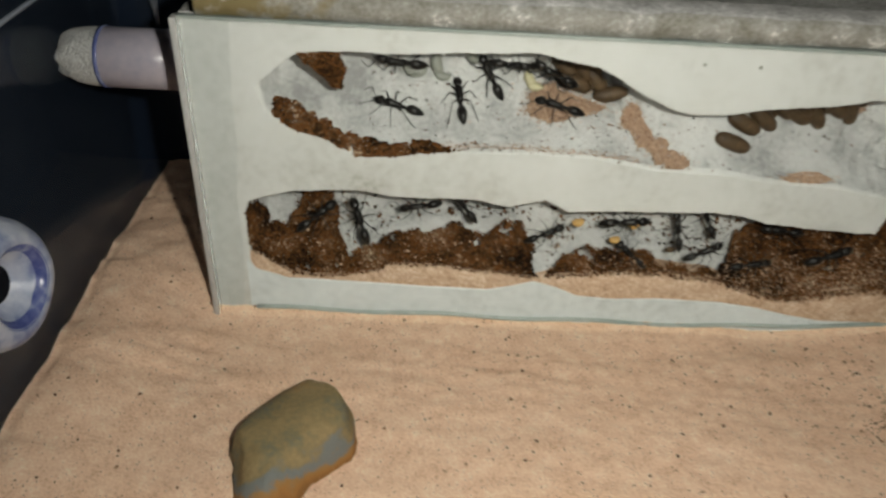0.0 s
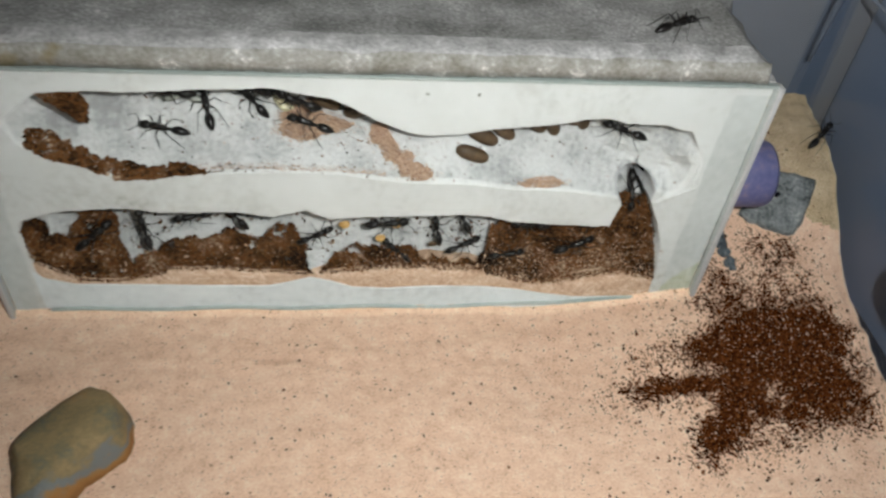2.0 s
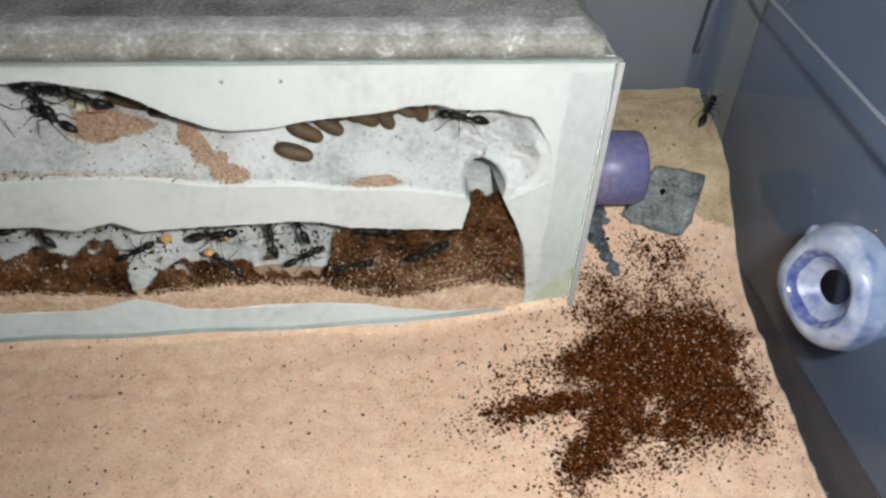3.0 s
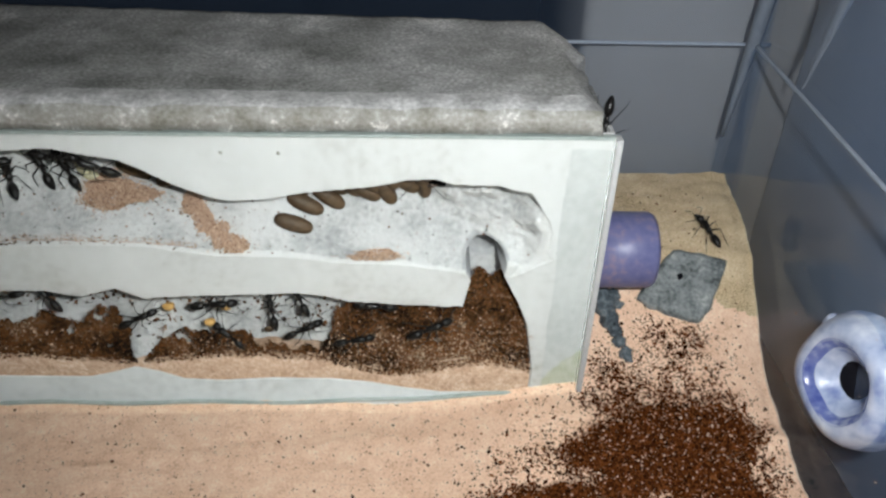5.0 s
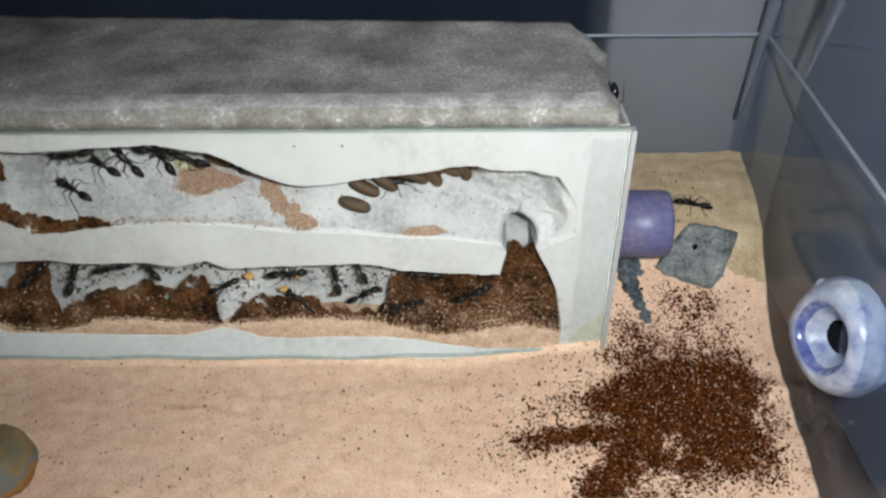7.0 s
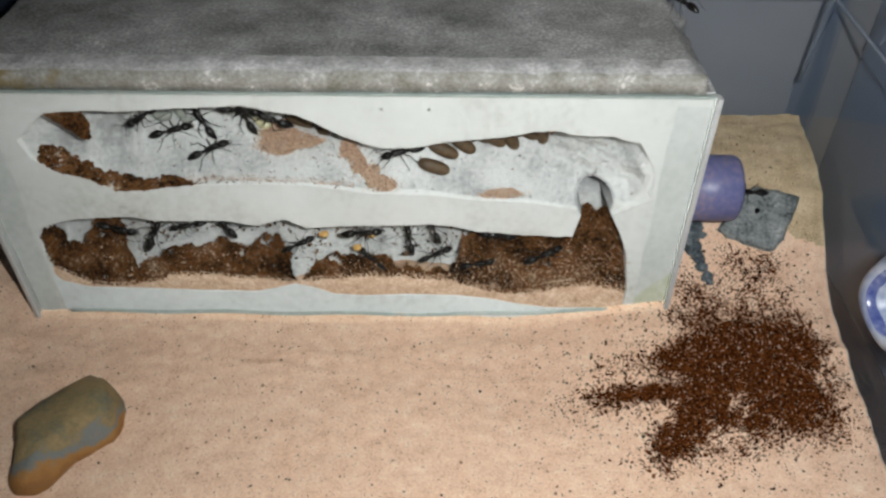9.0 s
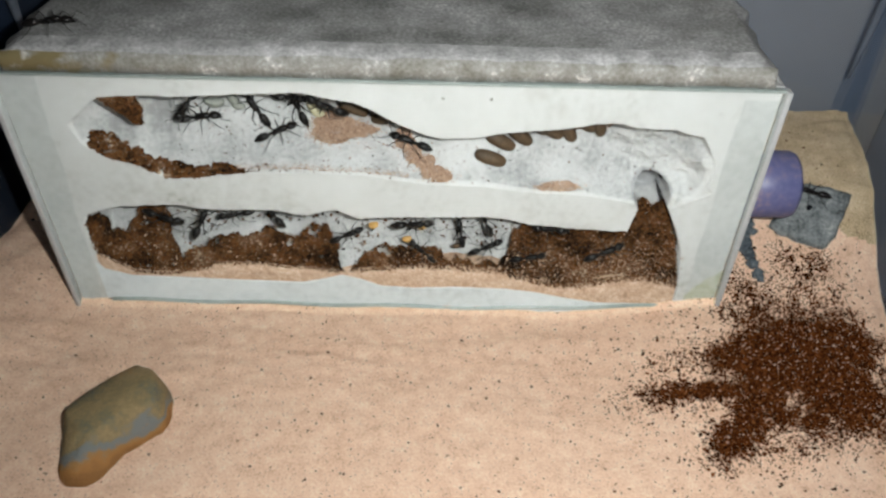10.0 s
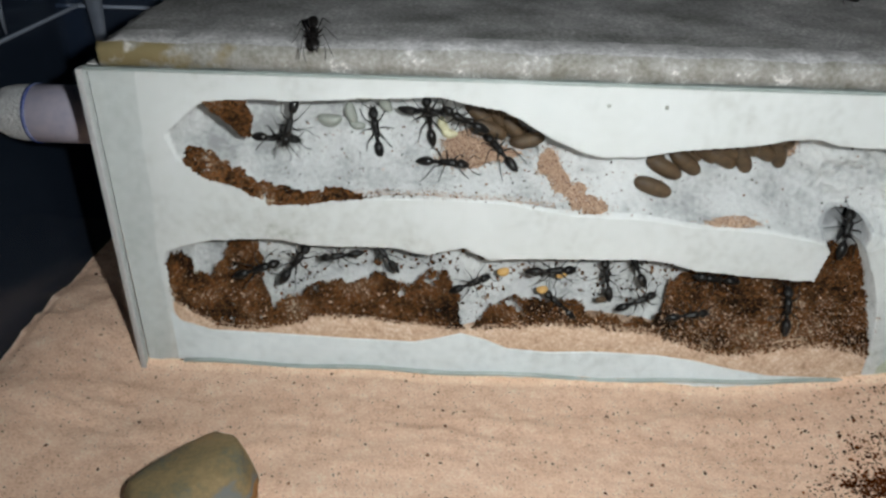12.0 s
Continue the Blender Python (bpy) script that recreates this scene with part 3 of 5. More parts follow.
LOW_BOTTOM = [(9, 16), (11, 13.5), (19, 11), (34, 10.8), (54, 10.2), (72, 10), (78, 11.5), (84, 13.4), (90, 11.8), (96, 9.2), (106, 8.6), (118, 9.4), (134, 9.2), (144, 8), (154, 5.8), (164, 4.2), (179, 4.4), (190, 3)]
FACE_Y = 0.0026


def cave(x, z, top, bottom, x0, x1, deep, slope, fade=0.003):
    t, b = knots(x, top) + (0.0004 + 0.0007 * smooth01((x - 0.15) / 0.02)) * wave(x, x * 0, 31, 4, 130), knots(x, bottom) + 0.0004 * wave(x, x * 0, 33, 3, 110)
    rise = z - b
    d = deep * (1 - np.exp(-np.clip(rise, 0, None) * slope / deep))
    d = d * smooth01((x - x0) / 0.004) * smooth01((x1 - x) / fade)
    d = d + (0.0007 * wave(x, z, 35, 4, 110) + 0.0003 * wave(x, z, 36, 2, 500)) * smooth01(rise / 0.004)
    return np.where((z > b) & (z < t) & (x > x0) & (x < x1), np.maximum(d, 0), 0.0)


def depth(x, z):
    up = cave(x, z, UP_TOP, UP_BOTTOM, 0.0150, 0.190, 0.0185, 2.0, 0.013)
    ridge = np.exp(-0.5 * ((x - 0.121 + 0.25 * (z - 0.055)) / 0.010) ** 2)
    up = up * (1 - 0.38 * ridge)
    up = up * (1 - 0.35 * np.exp(-0.5 * ((x - 0.178) / 0.008) ** 2))
    lumps = smooth01((x - 0.150) / 0.015) * smooth01(up / 0.004)
    up = np.where(up > 0, np.maximum(up + lumps * (0.0052 * wave(x, z, 71, 2, 105) + 0.0022 * wave(x, z, 72, 3, 280)), 0.0003), 0)
    shelf = 0.0622 - 0.23 * (x - 0.084)
    pocket = 0.0215 * smooth01((x - 0.0825) / 0.003) * smooth01((0.1025 - x) / 0.003) * smooth01((z - shelf) / 0.0012)
    up = np.where((up > 0.004), np.maximum(up, pocket), up)
    low = cave(x, z, LOW_TOP, LOW_BOTTOM, 0.0090, 0.188, 0.0150, 1.5)
    hole = 0.021 * smooth01((0.0052 + 0.0010 * wave(x, z, 74, 2, 160) - np.hypot(x - 0.1738, z - 0.0452)) / 0.0016)
    return np.maximum(np.maximum(up, low), hole * ((x > 0.16) & (z > 0.04)))


nu, nv = 800, 340
ux, uz = np.linspace(0.0003, 0.1997, nu), np.linspace(-0.006, 0.0812, nv)
U, V = np.meshgrid(ux, uz, indexing="ij")
D = depth(U, V)
faces = grid_faces(nu, nv)
deep_face = D.reshape(-1)[faces].max(1) > 0.0012
fu, fv = U.reshape(-1)[faces].mean(1), V.reshape(-1)[faces].mean(1)
band = (fu < 0.0105 - 0.05 * (0.075 - fv) + 0.0012 * wave(fv, fv * 0, 61, 3, 70)) | (fu > 0.1905 + 0.0008 * wave(fv, fv * 0, 62, 3, 60)) & (fv < 0.077)
damp = (fv < knots(fu, LOW_BOTTOM)) & (fu > 0.0085) & (fu < 0.189)
algae = (fu > 0.1905) & (fv < 0.021 - 1.3 * (0.1997 - fu) + 0.004 * wave(fu, fv, 63, 3, 160))
# Faces inside the inner hole take a darker grey than the chambers.
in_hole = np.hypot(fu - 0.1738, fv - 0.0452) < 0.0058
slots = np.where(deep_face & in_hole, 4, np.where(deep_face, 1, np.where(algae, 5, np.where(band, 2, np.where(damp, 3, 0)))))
arrays_ob("front_face", np.stack([U, FACE_Y + D, V], -1).reshape(-1, 3), faces.tolist(), [PLASTER, STAINED, GREY_PLASTER, WET_PLASTER, BORE_GREY, ALGAE], NEST, "white plaster face carved into two grey-stained chambers", slots=slots.astype(np.int32))


def block():
    """Concrete body behind the face: rough top, worn and rounded upper edges, a back that narrows."""
    bm = bmesh.new()
    n = 220
    rows = []
    outline = [(0.0275, -0.012, 0), (0.0275, 0.0785, 0), (FACE_Y + 0.0004, 0.0812, 0), (FACE_Y - 0.0016, 0.0813, 0), (FACE_Y - 0.0017, 0.0848, 0), (FACE_Y - 0.0006, 0.0865, 0), (0.0050, 0.0874, 1)]
    outline += [(0.0050 + 0.0450 * k / 30, 0.0874 + 0.0028 * k / 30, 1) for k in range(1, 31)] + [(0.0535, 0.0895, 0.6), (0.0565, 0.086, 0.3), (0.058, 0.075, 0), (0.058, -0.012, 0)]
    for i in range(n):
        s = i / (n - 1)
        row = []
        for k, (y, z, loose) in enumerate(outline):
            high = smooth01((z - 0.075) / 0.010)
            end = 0.0008 + (0.0012 + 0.0095 * smooth01((y - 0.034) / 0.026)) * high
            x = end + s * (0.2 - 2 * end) + (0.0009 * noise.noise(Vector((s * 2, y * 160, z * 160))) if s in (0, 1) else 0)
            rough = noise.noise(Vector((x * 90, y * 90, z * 90))) * 0.0005 + noise.noise(Vector((x * 300, y * 300, z * 300))) * 0.00018 + noise.noise(Vector((x * 800, y * 800, z * 800))) * 0.00018
            droop = 0.0035 * (smooth01((0.008 - x) / 0.008) + smooth01((x - 0.192) / 0.008)) * loose
            x += (1 if s < 0.5 else -1) * smooth01((abs(s - 0.5) - 0.46) / 0.04) * high * (0.0016 + 0.0030 * noise.noise(Vector((y * 130, z * 130, 3.0 + s))))
            row.append(bm.verts.new((x, y + (rough if 3 < k < 7 else 0) + 0.010 * (1 - s) * smooth01((y - 0.02) / 0.03), z + (rough if z > 0.08 else 0) - droop)))
        rows.append(row)
    for a, b in zip(rows, rows[1:]):
        for k in range(len(outline) - 1):
            f = bm.faces.new((a[k], b[k], b[k + 1], a[k + 1]))
            f.material_index = 2 if k in (5, 6, 7) else 1 if 2 <= k <= 4 else 0
    bm.faces.new(rows[0]), bm.faces.new(rows[-1][::-1])
    bmesh.ops.recalc_face_normals(bm, faces=bm.faces[:])
    return bm


part("body", block(), [CONCRETE, LIP, WORN], NEST, "rough grey concrete block, worn pale at the edges")
part("side_cheek", box_bm(0.0002, FACE_Y + 0.0006, -0.012, 0.0012, 0.03, 0.0812, 0.0002), CONCRETE, NEST)
part("side_cheek", box_bm(0.1988, FACE_Y + 0.0006, -0.012, 0.1998, 0.03, 0.0812, 0.0002), CONCRETE, NEST)
pane = part("glass_pane", box_bm(0.0004, 0.0, -0.008, 0.1996, 0.0022, 0.0803), GLASS, NEST, "clear front glass", smooth=False)
pane.visible_shadow = False
part("glass_edge", box_bm(0.0004, 0.0002, 0.0804, 0.1996, 0.0022, 0.0811, 0.0001), EDGE, NEST, "greenish upper edge of the glass")
for x0 in (-0.0012, 0.1998):
    part("glass_edge", box_bm(x0, -0.0002, -0.008, x0 + 0.0014, 0.0028, 0.0806, 0.0002), GREY_PLASTER, NEST, "pale sealed edge of the glass")
for x in (0.1142, 0.1266):
    part("plug_mark", lathe_bm([(0, 0.00045), (0.00008, 0.0004), (0.0001, 0.0001)], (x, FACE_Y - 0.0001, 0.0756), (0, -1, 0), 12, 0.6, 2), LIP, NEST, "small grey plug mark")

# Near-black disc paints the tunnel's shade at the hole's side.
part("inner_bore_shade", lathe_bm([(0, 0.0044), (0.0002, 0.0042), (0.0003, 0.0001)], (0.1783, 0.0130, 0.0450), (-1, -0.12, 0), 24), SHADE_AND_SPOT, NEST, "near-black disc standing for shade in the inner tunnel")
part("seam", tube_bm([ring_at((0.010 + 0.178 * k / 40, 0.0022, 0.0010 + 0.0004 * math.sin(k * 0.7) + 0.0030 * smooth01((k - 26) / 14)), (1, 0, 0), 0.0006, n=6) for k in range(41)], 6), EDGE, NEST, "greenish seam along the glass foot")

# tubes of the nest
part("entrance_tube", lathe_bm([(0, 0.0102), (0.0190, 0.0102), (0.0200, 0.0098), (0.0198, 0.0084), (0.002, 0.0082)], (0.199, 0.020, 0.0392), (1, 0, 0), 40), TUBE, NEST, "short blue vinyl entrance tube")
old_tube = part("stopped_tube", lathe_bm([(0, 0.0074), (0.0265, 0.0074), (0.0271, 0.0070)], (0.000, 0.024, 0.0612), (-1, 0, 0), 36), PALE_TUBE, NEST, "hazy whitish tube stopped with cotton")
plug = lathe_bm([(0.0118 * k / 14, 0.0073 - 0.0004 * (k / 14) - 0.0056 * max(0.0, k / 14 - 0.35) ** 1.7) for k in range(14)] + [(0.0121, 0.0012)], (-0.0262, 0.024, 0.0612), (-1, 0, 0), 64)
for v in plug.verts:
    out_way = Vector((-0.3, v.co.y - 0.024, v.co.z - 0.0612)).normalized()
    v.co += out_way * smooth01((-0.0262 - v.co.x) / 0.003) * (0.0014 * noise.noise(v.co * 300) - 0.0012 * abs(noise.noise(v.co * 520)) + 0.0004 * noise.noise(v.co * 1300))
part("cotton_plug", plug, COTTON, old_tube, "frayed white cotton plug")
for x in (-0.0005, -0.0258):
    part("band", lathe_bm([(0, 0.0076), (0.0010, 0.0076)], (x, 0.024, 0.0612), (-1, 0, 0), 36), BLUE_RIM, old_tube, "blue edge band")


# ---- what fills the lower chamber ----
SAND_LINE = [(8, 20), (11, 18.5), (20, 12.6), (31, 11.8), (43, 14.4), (45, 16.4), (59, 16.6), (69, 15.4), (84, 14.4), (94, 15.4), (107, 16.8), (119, 16.6), (133, 15), (140, 12.6), (149, 10), (158, 10.2), (166, 13), (174, 14), (182, 13), (188, 11)]
MIXED = [(8, 0.4), (30, 0.6), (80, 0.6), (92, 0.9), (110, 1.2), (128, 1.6), (145, 1.8), (165, 2.4), (180, 2.4), (188, 2.0)]
sx = np.linspace(0.0096, 0.1872, 300)
zb, zt = knots(sx, LOW_BOTTOM) + 0.0002, np.maximum(knots(sx, SAND_LINE), knots(sx, LOW_BOTTOM) + 0.0006) + knots(sx, MIXED) * (0.8 + 0.5 * wave(sx, sx * 0, 57, 4, 160))
rows = [np.stack([sx, np.full_like(sx, FACE_Y + 0.0001), zb], 1), np.stack([sx, np.full_like(sx, FACE_Y + 0.0001), (zb + zt) / 2], 1), np.stack([sx, np.full_like(sx, FACE_Y + 0.0002), zt - 0.0004], 1), np.stack([sx, np.full_like(sx, FACE_Y + 0.0010), zt], 1), np.stack([sx, np.full_like(sx, 0.012), zt - 0.0010], 1), np.stack([sx, np.full_like(sx, 0.016), zb], 1)]
arrays_ob("chamber_sand", np.stack(rows, 1).reshape(-1, 3), grid_faces(300, 6).tolist(), CHAMBER_SAND, NEST, "peach sand layer packed against the glass")

PILE_TOP = [(9, 33), (13, 30.5), (15, 25), (19, 22.5), (21.5, 26), (22.8, 35), (31.5, 35), (32.3, 23), (35, 17.5), (38, 19.5), (45, 22.5), (50, 25.5), (59, 26), (69, 25), (75, 26.5), (82, 26), (83.4, 17), (84.5, 14), (86.5, 13.5), (90, 18), (94, 20.5), (98, 23.5), (101, 23.5), (112, 22.5), (118, 20.5), (126, 19.2), (133, 19.5), (136, 25), (140, 29), (146, 33), (158, 33), (166, 33), (169.6, 35), (170.6, 40), (178, 41), (182, 37), (184, 30), (188, 24)]


def heap_front(x, z, lo):
    """How far behind the glass the slope of crumbs lies."""
    return np.minimum(FACE_Y + 0.0004 + np.minimum(np.clip(z - lo - 0.0015, 0, None) * 0.55, 0.020 - 0.015 * smooth01((x - 0.158) / 0.010)), FACE_Y + np.maximum(depth(x, z) - 0.0010, 0.0001))


def in_heap(x, z, lo, raise_by=0.0):
    hi = knots(x + 0.0026 * wave(x, z, 43, 3, 220), PILE_TOP) + 0.0034 * wave(x, z * 0.4, 41, 4, 300) + raise_by
    return (z > lo) & (z < hi) & (wave(x, z, 44, 3, 320) > -0.56 - 60 * raise_by) & (z < knots(x, LOW_TOP) - 0.0004)


HX, HZ = np.meshgrid(np.linspace(0.0095, 0.1870, 560), np.linspace(0.004, 0.042, 130), indexing="ij")
HLO = np.maximum(knots(HX, SAND_LINE), knots(HX, LOW_BOTTOM)) - 0.0003 + knots(HX, MIXED) * (0.9 + 0.5 * wave(HX, HX * 0, 57, 4, 160)) + 0.0010 * wave(HX, HX * 0, 49, 4, 300)
HY = heap_front(HX, HZ, HLO) + 0.0006 + 0.0004 * wave(HX, HZ, 45, 3, 300)
hf = grid_faces(560, 130)
hf = hf[in_heap(HX, HZ, HLO).reshape(-1)[hf].all(1)]
used, back = np.unique(hf, return_inverse=True)
arrays_ob("debris_bank", np.stack([HX, HY, HZ], -1).reshape(-1, 3)[used], back.reshape(-1, 4).tolist(), NEST_CHIPS, NEST, "packed reddish brown crumbs filling the lower chamber")

N = 260000
rx, rz = rng.uniform(0.0095, 0.1870, N), rng.uniform(0.004, 0.042, N)
lo = np.maximum(knots(rx, SAND_LINE), knots(rx, LOW_BOTTOM)) + 0.0002 + 0.0008 * wave(rx, rx * 0, 49, 3, 300)
fresh = np.clip((rz - lo) / (knots(rx, MIXED) + 0.0005), 0, 1)
ok = in_heap(rx, rz, lo, 0.0005) & (rng.random(N) < 0.10 + 0.32 * fresh)
rx, rz, lo, fresh = rx[ok], rz[ok], lo[ok], fresh[ok]
tagged(chips("chamber_debris", np.stack([rx, np.where(fresh < 1, FACE_Y - 0.0001, heap_front(rx, rz, lo + knots(rx, MIXED)) + rng.uniform(-0.0002, 0.0006, len(rx))), rz], 1), 0.00025 + 0.00085 * rng.random(len(rx)) ** 3, NEST_CHIPS, NEST, "loose reddish brown crumbs in the lower chamber", seed=11, flat=0.7), kind="stuff")

gx_, gz_ = rng.uniform(0.010, 0.187, 40000), rng.uniform(0.004, 0.036, 40000)
lo = np.maximum(knots(gx_, SAND_LINE), knots(gx_, LOW_BOTTOM))
blend_up = smooth01((lo + 0.004 + 0.010 * smooth01((gx_ - 0.085) / 0.05) - gz_) / 0.006) * (0.35 + 0.65 * smooth01((gx_ - 0.080) / 0.05))
ok = (gz_ > lo - 0.0005) & (gz_ < knots(gx_, PILE_TOP) - 0.001) & (rng.random(40000) < (0.03 + 0.62 * blend_up) * (0.6 + 0.8 * wave(gx_, gz_, 50, 3, 240)))
gx_, gz_, lo = gx_[ok], gz_[ok], lo[ok]
tagged(chips("mixed_grains", np.stack([gx_, heap_front(gx_, gz_, lo + knots(gx_, MIXED)) - 0.0002, gz_], 1), 0.00025 + 0.00045 * rng.random(len(gx_)) ** 2, DULL_GRAINS, NEST, "peach grains mixed among the crumbs", seed=17, flat=0.8), kind="stuff")
# crumbs and clods that stick to the bare back wall and lie on the slope
wr = np.random.default_rng(71)
wx, wz = wr.uniform(0.020, 0.142, 5000), wr.uniform(0.013, 0.0385, 5000)
ok = (wz > knots(wx, PILE_TOP)) & (wz < knots(wx, LOW_TOP) - 0.0008) & (wz > knots(wx, LOW_BOTTOM) + 0.002) & (depth(wx, wz) > 0.002)
ok &= wr.random(5000) < 0.14 + 0.75 * smooth01(1 - (wz - knots(wx, PILE_TOP)) / 0.007) * (wave(wx, wz, 72, 3, 330) > -0.05) + 0.5 * (wave(wx, wz, 73, 3, 260) > 0.15)
wx, wz = wx[ok], wz[ok]
tagged(chips("wall_crumbs", np.stack([wx, FACE_Y + depth(wx, wz) - 0.0007, wz], 1), 0.0004 + 0.0012 * wr.random(len(wx)) ** 2.5, NEST_CHIPS, NEST, "brown crumbs stuck to the bare chamber wall", seed=72, flat=0.7), kind="stuff")
wx, wz = wr.uniform(0.012, 0.184, 1500), wr.uniform(0.008, 0.034, 1500)
lo = np.maximum(knots(wx, SAND_LINE), knots(wx, LOW_BOTTOM))
ok = (wz > lo + 0.001) & (wz < knots(wx, PILE_TOP) - 0.001) & (wave(wx, wz, 74, 3, 200) > 0.0)
wx, wz, lo = wx[ok], wz[ok], lo[ok]
tagged(chips("pale_clods", np.stack([wx, heap_front(wx, wz, lo + knots(wx, MIXED)) - 0.0002, wz], 1), 0.0004 + 0.0008 * wr.random(len(wx)) ** 2, DULL_GRAINS, NEST, "dull tan clods among the crumbs", seed=75, flat=0.7), kind="stuff")
qx, qz = rng.uniform(0.04, 0.185, 1700), rng.uniform(0.045, 0.066, 1700)
ok = (depth(qx, qz) > 0.001) & (rng.random(1700) < 0.75 - 0.45 * smooth01((qx - 0.11) / 0.03))
qx, qz = qx[ok], qz[ok]
tagged(chips("floor_specks", np.stack([qx, FACE_Y + depth(qx, qz) - 0.0002, qz], 1), 0.0002 + 0.0007 * rng.random(len(qx)) ** 3, CHIPS, NEST, "dark specks on the chamber floor", seed=18, flat=0.6), kind="stuff")

# crumbs along the upper chamber's floor and in its corner
rx = rng.uniform(0.0185, 0.115, 9000)
lo = knots(rx, UP_BOTTOM)
thick = knots(rx, [(15, 5), (22, 4.4), (30, 3.6), (38, 3.4), (50, 2.4), (58, 1.4), (66, 2.0), (80, 3.5), (115, 3.5)])
rz = lo + rng.random(9000) ** 1.3 * thick * (0.75 + 0.6 * wave(rx, rx * 0, 48, 3, 200))
keep = (rng.random(9000) < knots(rx, [(15, 950), (52, 950), (62, 140), (70, 30), (115, 16)])) & (wave(rx, rz, 66, 3, 420) > -0.30)
rx, rz = rx[keep], rz[keep]
tagged(chips("floor_crumbs", np.stack([rx, FACE_Y + np.maximum(depth(rx, rz) - 0.0013, 0.0002), rz], 1), (0.0006 + 0.0011 * rng.random(len(rx)) ** 2) * np.where(rx < 0.06, 1, 0.5), NEST_CHIPS, NEST, "brown crumbs along the upper chamber floor", seed=12, flat=0.7), kind="stuff")
rx = rng.uniform(0.050, 0.105, 1500)
rz = knots(rx, UP_BOTTOM) + 0.0005 + 0.0008 * rng.random(1500) ** 2
tagged(chips("floor_seam", np.stack([rx, FACE_Y + np.maximum(depth(rx, rz) - 0.0002, 0.0002), rz], 1), rng.uniform(0.0002, 0.0004, 1500), DULL_GRAINS, NEST, "thin line of brownish grains along the chamber floor", seed=19), kind="stuff")
rx, rz = rng.uniform(0.0235, 0.0362, 8000), rng.uniform(0.0625, 0.0742, 8000)
keep = (rz < knots(rx, UP_TOP) + 0.0002) & (rz > 0.0742 - (rx - 0.0222) * 0.80 + 0.0012 * wave(rx, rx * 0, 46, 2, 500)) & (rx < 0.0346 + 0.0022 * wave(rz, rz * 0, 47, 3, 300))
rx, rz = rx[keep], rz[keep]
tagged(chips("corner_crumbs", np.stack([rx, FACE_Y + 0.0006 + rng.random(len(rx)) * 0.0016, rz], 1), rng.uniform(0.0004, 0.0010, len(rx)), NEST_CHIPS, NEST, "brown crumbs stuck in the upper chamber corner", seed=13, flat=0.7), kind="stuff")


def sand_patch(cx, cz, sx_, sz_, n, seed, tilt=0.0, lift=0.0006, tint=None):
    r, n = np.random.default_rng(seed), n * 3
    ang, q = r.uniform(0, 2 * math.pi, n), np.sqrt(r.random(n))
    q = q * (1 + 0.16 * np.sin(2 * ang + seed) + 0.14 * np.sin(3 * ang + 2.0 * seed) + 0.06 * np.sin(7 * ang + seed)) + 0.10 * r.normal(size=n) ** 3 * 0.4
    u, v = q * np.cos(ang) * sx_, q * np.sin(ang) * sz_
    x, z = cx + u * math.cos(tilt) - v * math.sin(tilt), cz + u * math.sin(tilt) + v * math.cos(tilt)
    inside = depth(x, z) > 0.0008
    x, z = x[inside], z[inside]
    y = FACE_Y + np.maximum(depth(x, z) - 0.0003 - lift * r.random(len(x)), 0.0002)
    tagged(chips("sand_patch", np.stack([x, y, z], 1), r.uniform(0.0003, 0.0007, len(x)), tint or DULL_GRAINS, NEST, "patch of peach sand on the chamber floor", seed=seed, flat=0.8), kind="stuff")


sand_patch(0.0868, 0.0605, 0.0088, 0.0036, 2600, 51, lift=0.0014, tint=DULL_GRAINS)
sand_patch(0.1034, 0.0578, 0.0022, 0.0030, 520, 52)
sand_patch(0.1062, 0.0545, 0.0020, 0.0034, 460, 53, 0.6)
sand_patch(0.1100, 0.0522, 0.0020, 0.0022, 380, 57, 0.4)
sand_patch(0.1136, 0.0505, 0.0034, 0.0016, 420, 54)
sand_patch(0.1470, 0.0478, 0.0065, 0.0007, 300, 55)
sand_patch(0.1600, 0.0630, 0.0030, 0.0034, 420, 56)

# ---- stones and twig ----
STONE_FACETS = [(Vector((-0.78, 0.60, 0.18)).normalized(), 10.2), (Vector((0.70, -0.62, 0.35)).normalized(), 9.0), (Vector((0.95, 0.25, 0.15)).normalized(), 12.0), (Vector((0.62, 0.75, 0.25)).normalized(), 13.6), (Vector((-0.25, 0.30, 0.92)).normalized(), 8.8)]


